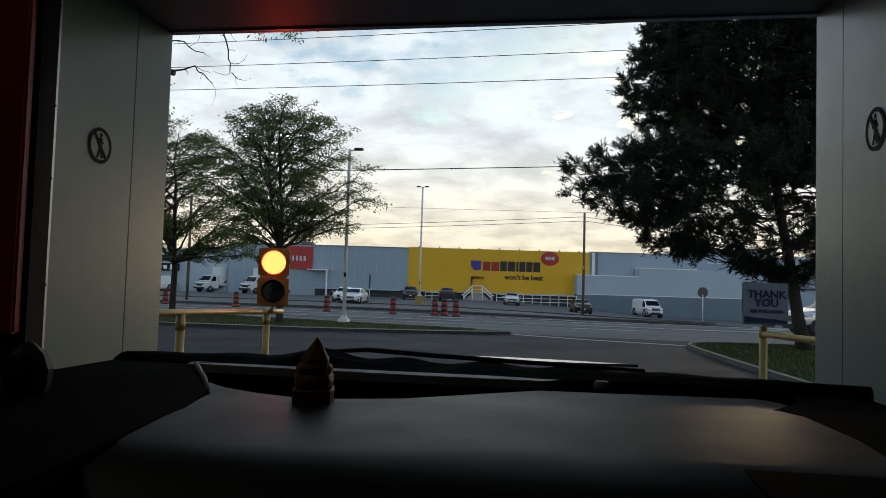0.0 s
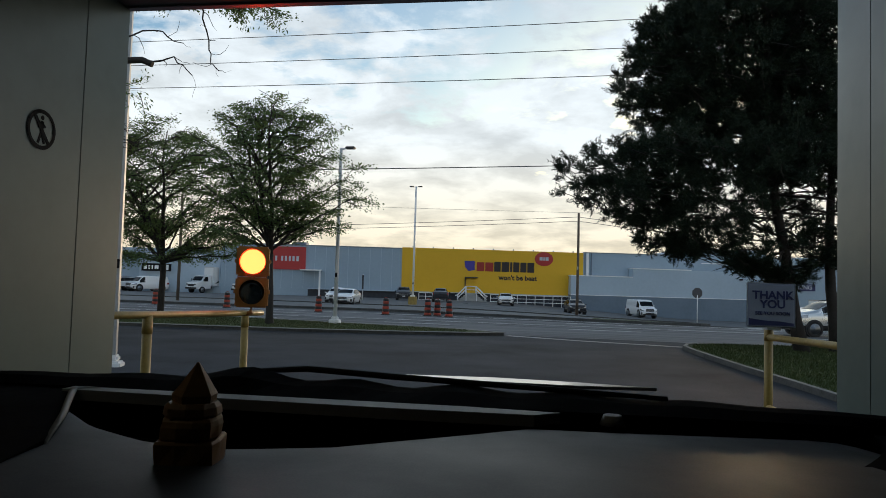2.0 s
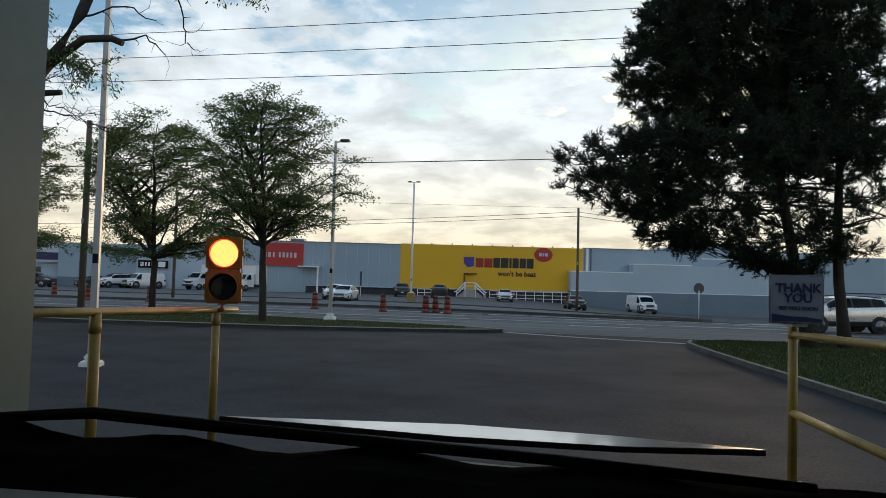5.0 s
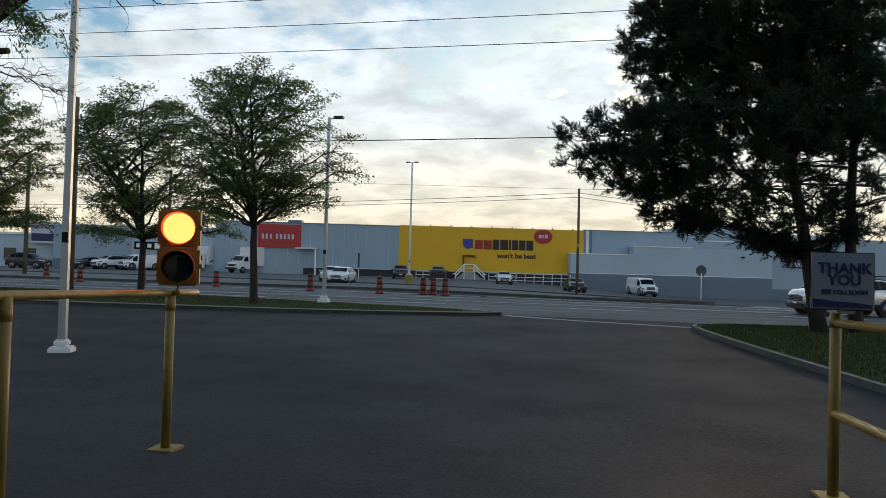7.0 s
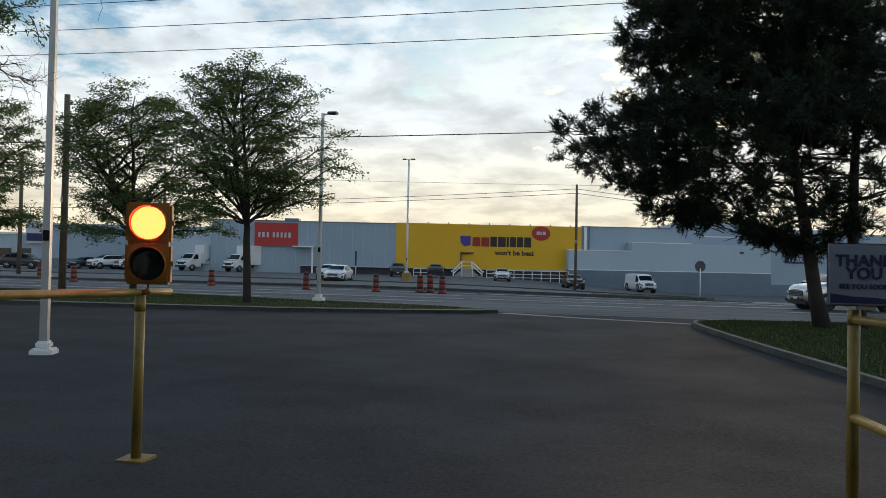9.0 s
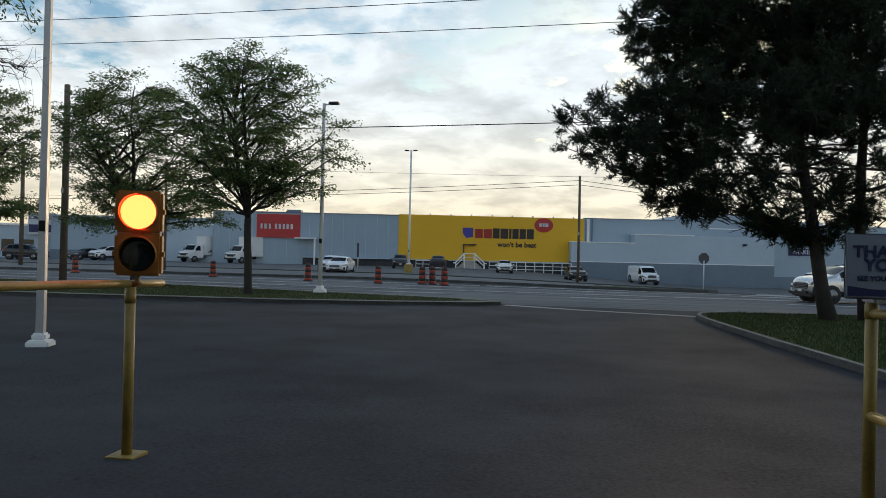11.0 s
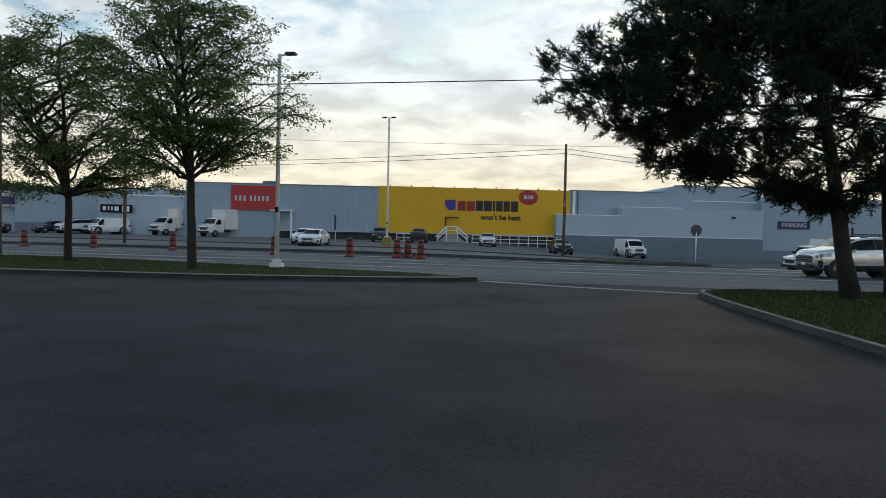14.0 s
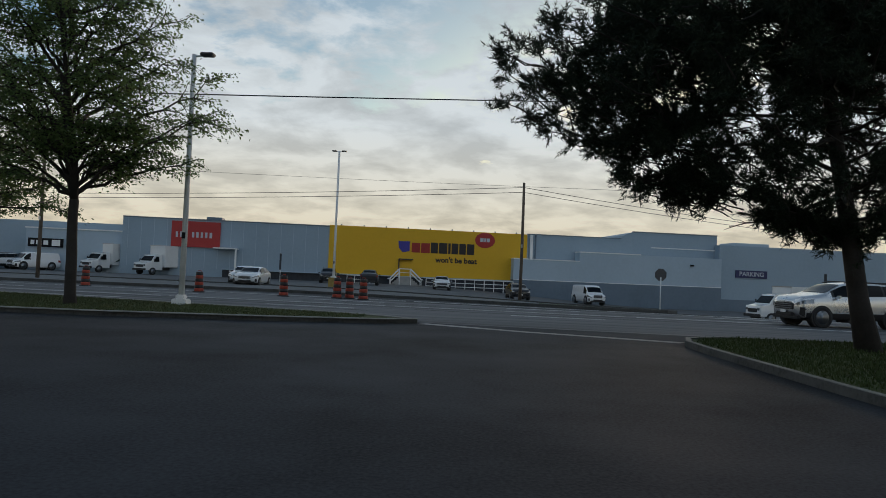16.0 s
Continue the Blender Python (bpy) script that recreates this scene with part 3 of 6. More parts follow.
slab("downpipe", 26.4, 26.5, 3.35, 6.5, BASE_BAND, 0.2, 0.4)
bm = prism(bmesh.new(), [(37.6, 0.4), (39.2, 0.3), (50.5, 0.3), (50.5, 30), (37.6, 30)], 0.0, 6.9)
for v in bm.verts:
    if v.co.z > 1 and v.co.x > 38:
        v.co.z = 7.5
part("tower", bm, SIDING, store)
slab("coping", 39.2, 50.5, 7.5, 7.6, BASE_BAND, 0.2, 0.8)
slab("low_wall", 23.3, 31.6, 0.85, 3.35, SIDING_LIGHT, -1.6, 0.3)
slab("coping", 23.25, 31.6, 3.35, 3.47, WHITE, -1.66, 0.3)
slab("low_wall", 31.6, 50.2, 0.85, 4.5, SIDING_LIGHT, -1.6, 0.3)
slab("coping", 31.55, 39.5, 4.5, 4.62, WHITE, -1.66, 0.3)
slab("coping", 41.6, 50.2, 5.55, 5.67, WHITE, 0.22, 0.3)
slab("base_band", 23.3, 50.2, -3.2, 0.85, BASE_BAND, -1.66, 0.3)
slab("coping", 23.3, 50.2, 0.82, 0.90, WHITE, -1.68, -1.6)
bm = bmesh.new()
pts = [(37.2, 4.6), (39.0, 5.6), (39.0, 4.6)]
prism(bm, pts, -1.2, -1.0)
bmesh.ops.transform(bm, matrix=pose(0, 0, 0, 90), verts=bm.verts)
part("sloped_flashing", bm, WHITE, store)
slab("side_wall", 50.2, 120, -3.5, 6.3, SIDING, -1.0, 30)
slab("side_band", 50.2, 120, -3.5, -0.6, BASE_BAND, -1.04, -1.0)
slab("rooftop_unit", 55, 60, 6.3, 7.0, SIDING_LIGHT, 4, 8)
slab("wall_lamp", 46.0, 46.4, 3.4, 3.6, BLACK, -1.9, -1.6)
parking = slab("parking_sign", 52.4, 56.7, 2.25, 3.2, NAVY, -1.14, -1.0, "dark blue parking sign")
letters("PARKING", 0.8, SIGN_WHITE, store, (54.55, -1.16, 2.72), bold=0.01, thick=0.01)

# the old wing to the left, lower and set back, with a pale annex
slab("wing_wall", -45, -23, -2.5, 5.5, SIDING, 3, 30)
slab("annex", -33.8, -23.2, -2.5, 4.5, SIDING_LIGHT, 0.6, 3)
slab("annex_coping", -33.9, -23.1, 4.5, 4.65, WHITE, 0.5, 3)
dark_sign = slab("dark_sign", -33.3, -29.5, 2.35, 3.35, BLACK, -0.0, 0.2, "black shop sign with white print")
for a, b in ((-33.0, -32.6), (-32.4, -32.2), (-32.0, -31.8), (-31.6, -31.1)):
    slab("print_bar", a, b, 2.6, 3.1, WHITE, -0.03, 0.0)
slab("print_panel", -30.7, -29.8, 2.5, 3.2, WHITE, -0.03, 0.0)
slab("wing_band", -45, -34, -2.5, 0.9, BASE_BAND, 2.9, 3)
slab("loading_frame", -9.9, -9.7, -0.8, 3.0, WHITE, -1.6, -1.4)
slab("loading_frame", -12.4, -9.7, 3.0, 3.15, WHITE, -1.6, -0.02)

red_board = slab("red_sign", -17.45, -11.9, 3.08, 6.1, RED_SIGN, -0.25, 0.0, "red shop sign with pale print bars")
u = -16.95
for w in (0.42, 0.52, 0.42, 0, 0.42, 0.46, 0.42, 0.46, 0.5):
    if not w:
        u += 0.3
        continue
    slab("print_bar", u, u + w * 0.62, 4.2, 4.85, SIGN_WHITE, -0.28, -0.25, bevel=0.015)
    u += w + 0.06
slab("rooftop_unit", -14.0, -12.2, 6.35, 6.85, BASE_BAND, 2, 4)

# marks on the yellow wall: blue shield, dark bars, red bubble
bm = bmesh.new()
shield = [(9.2, 4.95), (10.6, 4.95), (10.6, 3.75), (9.75, 3.6), (9.3, 4.1)]
prism(bm, shield, 0.0, 0.05)
bmesh.ops.transform(bm, matrix=pose(0, -0.12, 0, 90), verts=bm.verts)
part("blue_shape", bm, BLUE, store)
u = 10.85
for k, w in enumerate((1.15, 1.2, 1.0, 1.15, 0.42, 0.95, 0.95, 1.05)):
    tall = 0.0 if k < 2 else 0.12
    slab("print_bar", u, u + w - 0.12, 3.62, 4.82 + tall, INK_RED if k < 2 else INK, -0.17, -0.12, bevel=0.02)
    u += w
letters("won't be beat", 0.92, INK, store, (16.4, -0.14, 2.82), bold=0.03, thick=0.01)
bm = bmesh.new()
bmesh.ops.create_uvsphere(bm, u_segments=28, v_segments=10, radius=1.0, matrix=Matrix.Translation((19.9, -0.14, 5.5)) @ Matrix.Diagonal((1.25, 0.05, 0.95, 1)))
part("red_bubble", bm, RED_SIGN, store)
for a, b in ((19.3, 19.7), (19.8, 20.0), (20.1, 20.5)):
    slab("print_bar", a, b, 5.3, 5.75, SIGN_WHITE, -0.215, -0.19)

# service door, stairs and white railings
slab("door_post", 9.3, 9.42, 0.66, 2.75, DOCK, -0.3, -0.12)
slab("door_canopy", 9.3, 11.0, 2.68, 2.8, DOCK, -0.8, -0.12)
slab("door_leaf", 9.55, 10.55, 0.66, 2.6, YELLOW_WALL, -0.17, -0.12, "yellow painted service door")
stairs = thing("service_stairs", (-20.4, 93.0, 0.0), WALL_TURN, "white-railed service stairs at the loading dock", "stairs")
part("landing", boxed((9.35, -2.6, -0.95), (10.7, -0.6, 0.62), 0.01), CONCRETE, stairs)
for side, foot in ((-1, 9.35), (1, 10.7)):
    for k in range(5):
        a, b = sorted((foot + side * k * 0.26, foot + side * (k + 1) * 0.26))
        part("step", boxed((a, -2.6, -0.95), (b, -1.2, 0.40 - 0.22 * k)), CONCRETE, stairs)
for y in (-2.6, -1.2):
    part("handrail", tube(bmesh.new(), [(8.0, y, 0.3), (8.3, y, 0.4), (9.35, y, 1.55), (10.7, y, 1.55), (11.95, y, 0.4), (12.2, y, 0.3)], 0.06, 6), WHITE, stairs)
    part("low_rail", tube(bmesh.new(), [(8.3, y, 0.0), (9.35, y, 1.1), (10.7, y, 1.1), (11.95, y, 0.0)], 0.045, 6), WHITE, stairs)
    for u, top in ((8.3, 0.4), (9.35, 1.55), (10.7, 1.55), (11.95, 0.4)):
        part("rail_post", tube(bmesh.new(), [(u, y, -1.0), (u, y, top)], 0.05, 6), WHITE, stairs)


def dock_railing(u0, u1, step):
    fence = thing("dock_railing", (-20.4, 93.0, 0.0), WALL_TURN, "long white pipe railing before the loading dock", "railing", "dock railings")
    for k in range(int((u1 - u0) / step) + 1):
        u = u0 + k * step
        part("post", tube(bmesh.new(), [(u, -2.0, -1.2), (u, -2.0, 0.55)], 0.05, 6), WHITE, fence)
    for z in (0.55, 0.1, -0.35):
        part("rail", tube(bmesh.new(), [(u0, -2.0, z), (u1, -2.0, z)], 0.045, 6), WHITE, fence)


dock_railing(12.6, 23.25, 1.18)
dock_railing(3.2, 6.8, 0.9)

# a slim notice post standing in the far lot
notice = thing("notice_post", (-20.5, 77.0, gz(-20.5, 77.0)), 0, "slim steel post with a narrow dark notice in the lot", "sign")
part("post", tube(bmesh.new(), [(0, 0, -0.1), (0, 0, 2.85)], 0.045, 8), GALV, notice)
part("plate", boxed((-0.10, -0.08, 1.2), (0.10, -0.05, 2.8), 0.01), DOCK, notice, "narrow dark plate")

# small clinic sign and building at the far left
clinic = thing("clinic_building", (-66, 88, -0.5), 30, "low pale building with a blue and white sign", "building")
part("wall", boxed((-12, 0, -1), (1.6, 14, 4.4)), SIDING_LIGHT, clinic)
part("roof_edge", boxed((-12.2, -0.2, 4.4), (1.8, 14, 4.7)), WHITE, clinic)
part("sign_panel", boxed((-2.3, -0.7, 3.3), (0.95, -0.4, 6.15), 0.03), SIGN_WHITE, clinic, "white and blue clinic sign")
letters("X-RAY ULT", 0.66, NAVY, clinic, (-0.67, -0.72, 5.45), thick=0.01, bold=0.012)
part("print_bar", boxed((-2.2, -0.74, 3.6), (0.85, -0.7, 4.6)), NAVY, clinic)
for k in range(4):
    part("window", boxed((-10 + k * 2.3, -0.06, 1.0), (-8.6 + k * 2.3, 0.02, 2.6), 0.02), LENS_DARK, clinic)


# ---- lamp posts, utility poles and wires ----
def lamp_post(x, y, top, radius, label, square=False, twin=False, base=0.28, plinth=0.16, mat=None, turn=0):
    z = gz(x, y) + (0.1 if 20 < y < 32 else 0.0)
    post = thing("street_lamp", (x, y, z), turn, label, "street lamp", "lamp posts")
    mat = mat or GALV
    part("base", boxed((-base, -base, -0.05), (base, base, plinth), 0.03), WHITE if plinth < 0.5 else YELLOW_PIPE, post)
    part("base_cover", boxed((-base * 0.62, -base * 0.62, plinth), (base * 0.62, base * 0.62, plinth + 0.12), 0.03), WHITE, post)
    if square:
        bm = bmesh.new()
        for v in box(bm, (-radius, -radius, 0.1), (radius, radius, top - z)):
            if v.co.z > 1:
                v.co.x, v.co.y = v.co.x * 0.7, v.co.y * 0.7
        part("pole", bm, mat, post)
    else:
        part("pole", tube(bmesh.new(), [(0, 0, 0.1), (0, 0, top - z)], [radius, radius * 0.75], 12), mat, post)
    part("hand_hole", boxed((-0.05, -radius - 0.012, 1.9), (0.05, -radius * 0.8, 2.08), 0.005), BLACK, post)
    h = top - z
    for s in ((-1, 1) if twin else (1,)):
        part("arm", tube(bmesh.new(), [(0, 0, h - 0.06), (s * 0.3, 0, h - 0.02)], 0.03, 6), mat, post)
        part("luminaire", boxed((s * 0.4 - 0.2, -0.13, h - 0.05), (s * 0.4 + 0.2, 0.13, h + 0.05), 0.03), SOFFIT, post, "flat dark lamp head")
    return post


lamp_post(-8.72, 28.75, 7.32, 0.085, "white steel lamp post on the grass strip", base=0.21)
lamp_post(-8.35, 13.14, 7.3, 0.062, "white square lamp post beside the lane", True, base=0.18, plinth=0.1, mat=GALV_DARK, turn=17)
lamp_post(-12.7, 66.0, 10.9, 0.11, "tall white twin-head lamp post in the far lot", twin=True, base=0.35, plinth=0.75, mat=WHITE)


def utility_pole(x, y, top, radius, label, arms=()):
    z = gz(x, y)
    post = thing("utility_pole", (x, y, z), 0, label, "utility pole", "utility poles")
    part("pole", tube(bmesh.new(), [(0, 0, -0.1), (0.02, 0, (top - z) / 2), (0, 0, top - z)], [radius, radius * 0.9, radius * 0.75], 12), WOOD_POLE, post)
    for h, half in arms:
        part("crossarm", boxed((-half, -0.06, h - z - 0.06), (half, 0.06, h - z + 0.06), 0.01), WOOD_POLE, post)
        for s in (-0.9, 0.9):
            part("insulator", tube(bmesh.new(), [(s * half, 0, h - z + 0.05), (s * half, 0, h - z + 0.2)], [0.04, 0.03], 8), WHITE, post)
    part("bracket", boxed((-0.05, -radius - 0.06, (top - z) * 0.45), (0.05, -radius + 0.02, (top - z) * 0.45 + 0.25), 0.01), STEEL, post)
    return post


utility_pole(-22.7, 32.9, 9.2, 0.17, "weathered wooden pole beside the grass strip")
utility_pole(2.25, 60.0, 8.0, 0.12, "dark slim wooden pole across the street")
signed = utility_pole(-42.2, 54.0, 9.7, 0.17, "weathered wooden pole with a street sign")
part("street_sign", boxed((-0.55, -0.24, 4.6), (0.6, -0.20, 4.95), 0.01), SIGN_WHITE, signed, "pale street name blade")
part("print_bar", boxed((-0.42, -0.25, 4.7), (0.45, -0.24, 4.85)), NAVY, signed)
utility_pole(-28.6, 52.0, 8.2, 0.12, "dark slim wooden pole in the far boulevard")


def wire(name, a, b, sag, radius, label):
    n = 24
    pts = []
    for k in range(n + 1):
        f = k / n
        p = Vector(a).lerp(Vector(b), f)
        p.z -= sag * 4 * f * (1 - f)
        pts.append(p - Vector(a))
    line = part(name, tube(bmesh.new(), pts, radius, 5), WIRE, None, label)
    line.location = a
    return tagged(line, category="cable", group="overhead wires")


# the wires nearest the lane are sloped to fit the camera's view, ends hanging free
for h in (10.6, 11.75, 12.95):
    wire("overhead_wire", (-62, 36.4, h + 1.9), (44, 26.5, h + 0.35), 0.9, 0.016, "thin black overhead wire above the trees")
wire("overhead_wire", (-62, 21.0, 4.9), (60, 46.8, 12.0), 1.0, 0.022, "thin black overhead wire above the trees")
for dz, tx in ((0.0, -88), (0.35, -88)):
    wire("overhead_wire", (tx, 74, 7.0 + dz), (2.25, 60.0, 7.3 + dz), 0.9, 0.02, "thin black wire to the slim pole")
    wire("overhead_wire", (2.25, 60.0, 7.3 + dz), (60, 92, 6.2 + dz), 0.8, 0.02, "thin black wire to the slim pole")
wire("overhead_wire", (-88, 84, 13.0), (60, 66, 8.6), 1.0, 0.014, "thin pale far wire")


# ---- trees ----
def leaf_material(name, col, dark, through=0.35):
    m = material(name, col, 0.6, vary=0.3, second=dark, patch=1.2, grain=6.0, spec=0.25)
    b = m.node_tree.nodes["Principled BSDF"]
    t = m.node_tree
    geo = t.nodes.new("ShaderNodeNewGeometry")
    mix = t.nodes.new("ShaderNodeMix")
    mix.data_type, mix.blend_type = "RGBA", "MULTIPLY"
    mix.inputs[0].default_value = 0.6
    src = b.inputs["Base Color"].links[0].from_socket
    t.links.new(src, mix.inputs[6])
    t.links.new(ramp(t, geo.outputs["Random Per Island"], (0.0, 0.5), (1.0, 1.0)), mix.inputs[7])
    t.links.new(mix.outputs[2], b.inputs["Base Color"])
    thin = t.nodes.new("ShaderNodeBsdfTranslucent")
    t.links.new(mix.outputs[2], thin.inputs[0])
    join = t.nodes.new("ShaderNodeMixShader")
    join.inputs[0].default_value = through
    t.links.new(b.outputs[0], join.inputs[1])
    t.links.new(thin.outputs[0], join.inputs[2])
    t.links.new(join.outputs[0], t.nodes["Material Output"].inputs[0])
    return m


LOCUST_LEAF = leaf_material("locust_leaf", (0.12, 0.185, 0.062), (0.07, 0.115, 0.04), 0.5)
PINE_NEEDLE = leaf_material("pine_needle", (0.020, 0.034, 0.018), (0.011, 0.019, 0.011), 0.1)


def wander(rng, start, way, length, steps, bend, lift):
    pts, p, d = [Vector(start)], Vector(start), Vector(way).normalized()
    for _ in range(steps):
        d = (d + Vector((rng.gauss(0, bend), rng.gauss(0, bend), rng.gauss(0, bend) + lift))).normalized()
        p = p + d * (length / steps)
        pts.append(p.copy())
    return pts


def leaves_mesh(name, spots, size, rng, mat, parent, label, per=5, long=2.2, scatter=1.0):
    """Small leaves scattered along the twigs."""
    verts, faces = [], []
    for p, d in spots:
        for _ in range(per):
            c = p + Vector((rng.gauss(0, scatter), rng.gauss(0, scatter), rng.gauss(0, scatter * 0.5)))
            a = (d + Vector((rng.gauss(0, 0.7), rng.gauss(0, 0.7), rng.gauss(-0.3, 0.45)))).normalized()
            b = a.cross(Vector((rng.gauss(0, 1), rng.gauss(0, 1), rng.gauss(0, 1)))).normalized()
            s = size * rng.uniform(0.6, 1.25)
            k = len(verts)
            verts += [c - a * s * long / 2, c + b * s * 0.5, c + a * s * long / 2, c - b * s * 0.5]
            faces.append((k, k + 1, k + 2, k + 3))
    return mesh(name, [tuple(v) for v in verts], faces, mat, parent, label)


def locust(x, y, height, fork, wide, seed, label, trunk=0.14, limbs=34, leaf=0.050, rise=0.1, middle=4.7, floor=3.2, per=4, low_limbs=(), gaps=()):
    """A honey locust: a forked trunk, limbs that arch out to a broad uneven dome, and flat airy sprays of leaves.
    low_limbs: (angle, length, height of the tip). gaps: (angle, share of the radius) where the dome is drawn in."""
    rng = random.Random(seed)
    tree = thing("tree", (x, y, gz(x, y) + rise), 0, label, "tree", "honey locusts")
    bm, tips = bmesh.new(), []
    stem = wander(rng, (0, 0, -0.2), (0, 0, 1), fork + 0.2, 6, 0.02, 0.0)
    tube(bm, stem, [trunk * (1.4 if k == 0 else 1.08 - 0.04 * k) for k in range(7)], 10)
    leaders = [wander(rng, stem[-1], (rng.uniform(-0.1, 0.1) + s * 0.22, rng.uniform(-0.15, 0.15), 1), (height - fork) * q, 8, 0.08, 0.02) for s, q in ((-1, 0.82), (1, 0.93))]
    for lead in leaders:
        tube(bm, lead, [trunk * 0.72 * (1 - 0.11 * k) + 0.004 for k in range(len(lead))], 8)

    def on_leader(lead, z):
        for a, b in zip(lead, lead[1:]):
            if a.z <= z <= b.z:
                return a.lerp(b, (z - a.z) / max(1e-6, b.z - a.z))
        return lead[-1].copy() if z > lead[-1].z else lead[0].copy()

    ends = []
    for i in range(limbs):
        up = math.asin(min(1.0, 0.02 + 0.97 * ((i + 0.5) / limbs) ** 0.9))
        ang = i * 2.39996 + rng.uniform(-0.35, 0.35)
        r = rng.uniform(0.80, 1.06) * (0.86 if up > 0.75 else 1.0)
        for a, share in gaps:
            if math.cos(ang - a) > 0.8 and up < 0.9:
                r *= share
        tip = Vector((wide * r * math.cos(up) * math.cos(ang), wide * r * math.cos(up) * math.sin(ang), middle + (height - middle) * rng.uniform(0.88, 1.02) * math.sin(up)))
        ends.append((ang, tip))
        if i % 3 == 0:
            under = Vector((tip.x * rng.uniform(0.55, 0.95), tip.y * rng.uniform(0.55, 0.95), rng.uniform(floor, middle)))
            ends.append((ang, under))
    for a, out, z in low_limbs:
        ends.append((a, Vector((out * math.cos(a), out * math.sin(a), z))))
    for n, (ang, tip) in enumerate(ends):
        flat = math.hypot(tip.x, tip.y)
        at = on_leader(leaders[n % 2], max(fork + 0.1, tip.z - 0.62 * flat - 0.5))
        hold = at.lerp(tip, 0.5) + Vector((rng.gauss(0, 0.12), rng.gauss(0, 0.12), 0.10 * flat))
        pts = []
        for k in range(9):
            f = k / 8
            p = at * (1 - f) ** 2 + hold * 2 * f * (1 - f) + tip * f * f
            pts.append(p + Vector((rng.gauss(0, 0.05), rng.gauss(0, 0.05), rng.gauss(0, 0.05))) * (k > 0))
        length = (tip - at).length
        r0 = trunk * (0.16 + 0.075 * min(3.6, length))
        tube(bm, pts, [r0 * (1 - 0.88 * q / 8) + 0.004 for q in range(9)], 6)
        for j in range(3, 9):
            for s in (-1, 1):
                a2 = ang + s * rng.uniform(0.35, 1.4)
                w2 = Vector((math.cos(a2), math.sin(a2), rng.uniform(-0.15, 0.45)))
                p2 = wander(rng, pts[j], w2, rng.uniform(0.5, 0.95) * (0.55 + 0.15 * length), 5, 0.14, -0.015)
                tube(bm, p2, [r0 * 0.26 * (1 - 0.8 * q / 5) + 0.004 for q in range(6)], 4, False)
                for q in range(1, 6):
                    for s3 in (-1, 1):
                        if rng.random() < 0.40:
                            continue
                        a3 = a2 + s3 * rng.uniform(0.3, 1.4)
                        w3 = Vector((math.cos(a3), math.sin(a3), rng.uniform(-0.55, 0.25)))
                        p3 = wander(rng, p2[q], w3, rng.uniform(0.2, 0.42), 3, 0.2, -0.05)
                        tube(bm, p3, [0.006, 0.005, 0.004, 0.003], 3, False)
                        tips += [(v, w3) for v in p3[1:]]
    for _ in range(9):  # bare dead twigs low on the open side
        a = rng.uniform(-0.5, 0.7)
        start = on_leader(leaders[1], fork + rng.uniform(0.2, 1.0)) + Vector((math.cos(a), math.sin(a), 0.3)) * rng.uniform(0.5, 1.2)
        dead = wander(rng, start, (math.cos(a), math.sin(a), rng.uniform(-0.3, 0.3)), rng.uniform(0.6, 1.2), 5, 0.25, 0.0)
        tube(bm, dead, [0.009, 0.008, 0.007, 0.005, 0.004, 0.003], 4, False)
    part("trunk", bm, BARK, tree, "dark forked trunk and limbs")
    leaves_mesh("crown", tips, leaf, rng, LOCUST_LEAF, tree, "airy crown of small green leaves", per, 2.1, 0.11)
    return tree


locust(-10.55, 26.3, 8.75, 2.7, 3.15, 12, "green honey locust on the grass strip", middle=5.0, floor=3.7, gaps=((-0.6, 0.62), (-1.2, 0.8)), low_limbs=((0.1, 3.1, 4.9), (2.9, 2.8, 3.4), (4.2, 2.2, 3.5)))
locust(-16.4, 28.6, 8.4, 2.2, 3.1, 23, "green honey locust with a low side limb", middle=4.6, floor=2.9, low_limbs=((0.1, 3.3, 3.3), (3.0, 3.1, 2.6), (4.6, 2.4, 2.4), (1.8, 2.4, 2.6), (0.4, 3.4, 2.7)))
locust(-22.9, 26.5, 8.7, 2.3, 3.6, 31, "green honey locust further along the strip", middle=4.7, floor=2.6, limbs=32, per=6, low_limbs=((0.2, 3.4, 3.0), (4.6, 3.0, 2.6)))


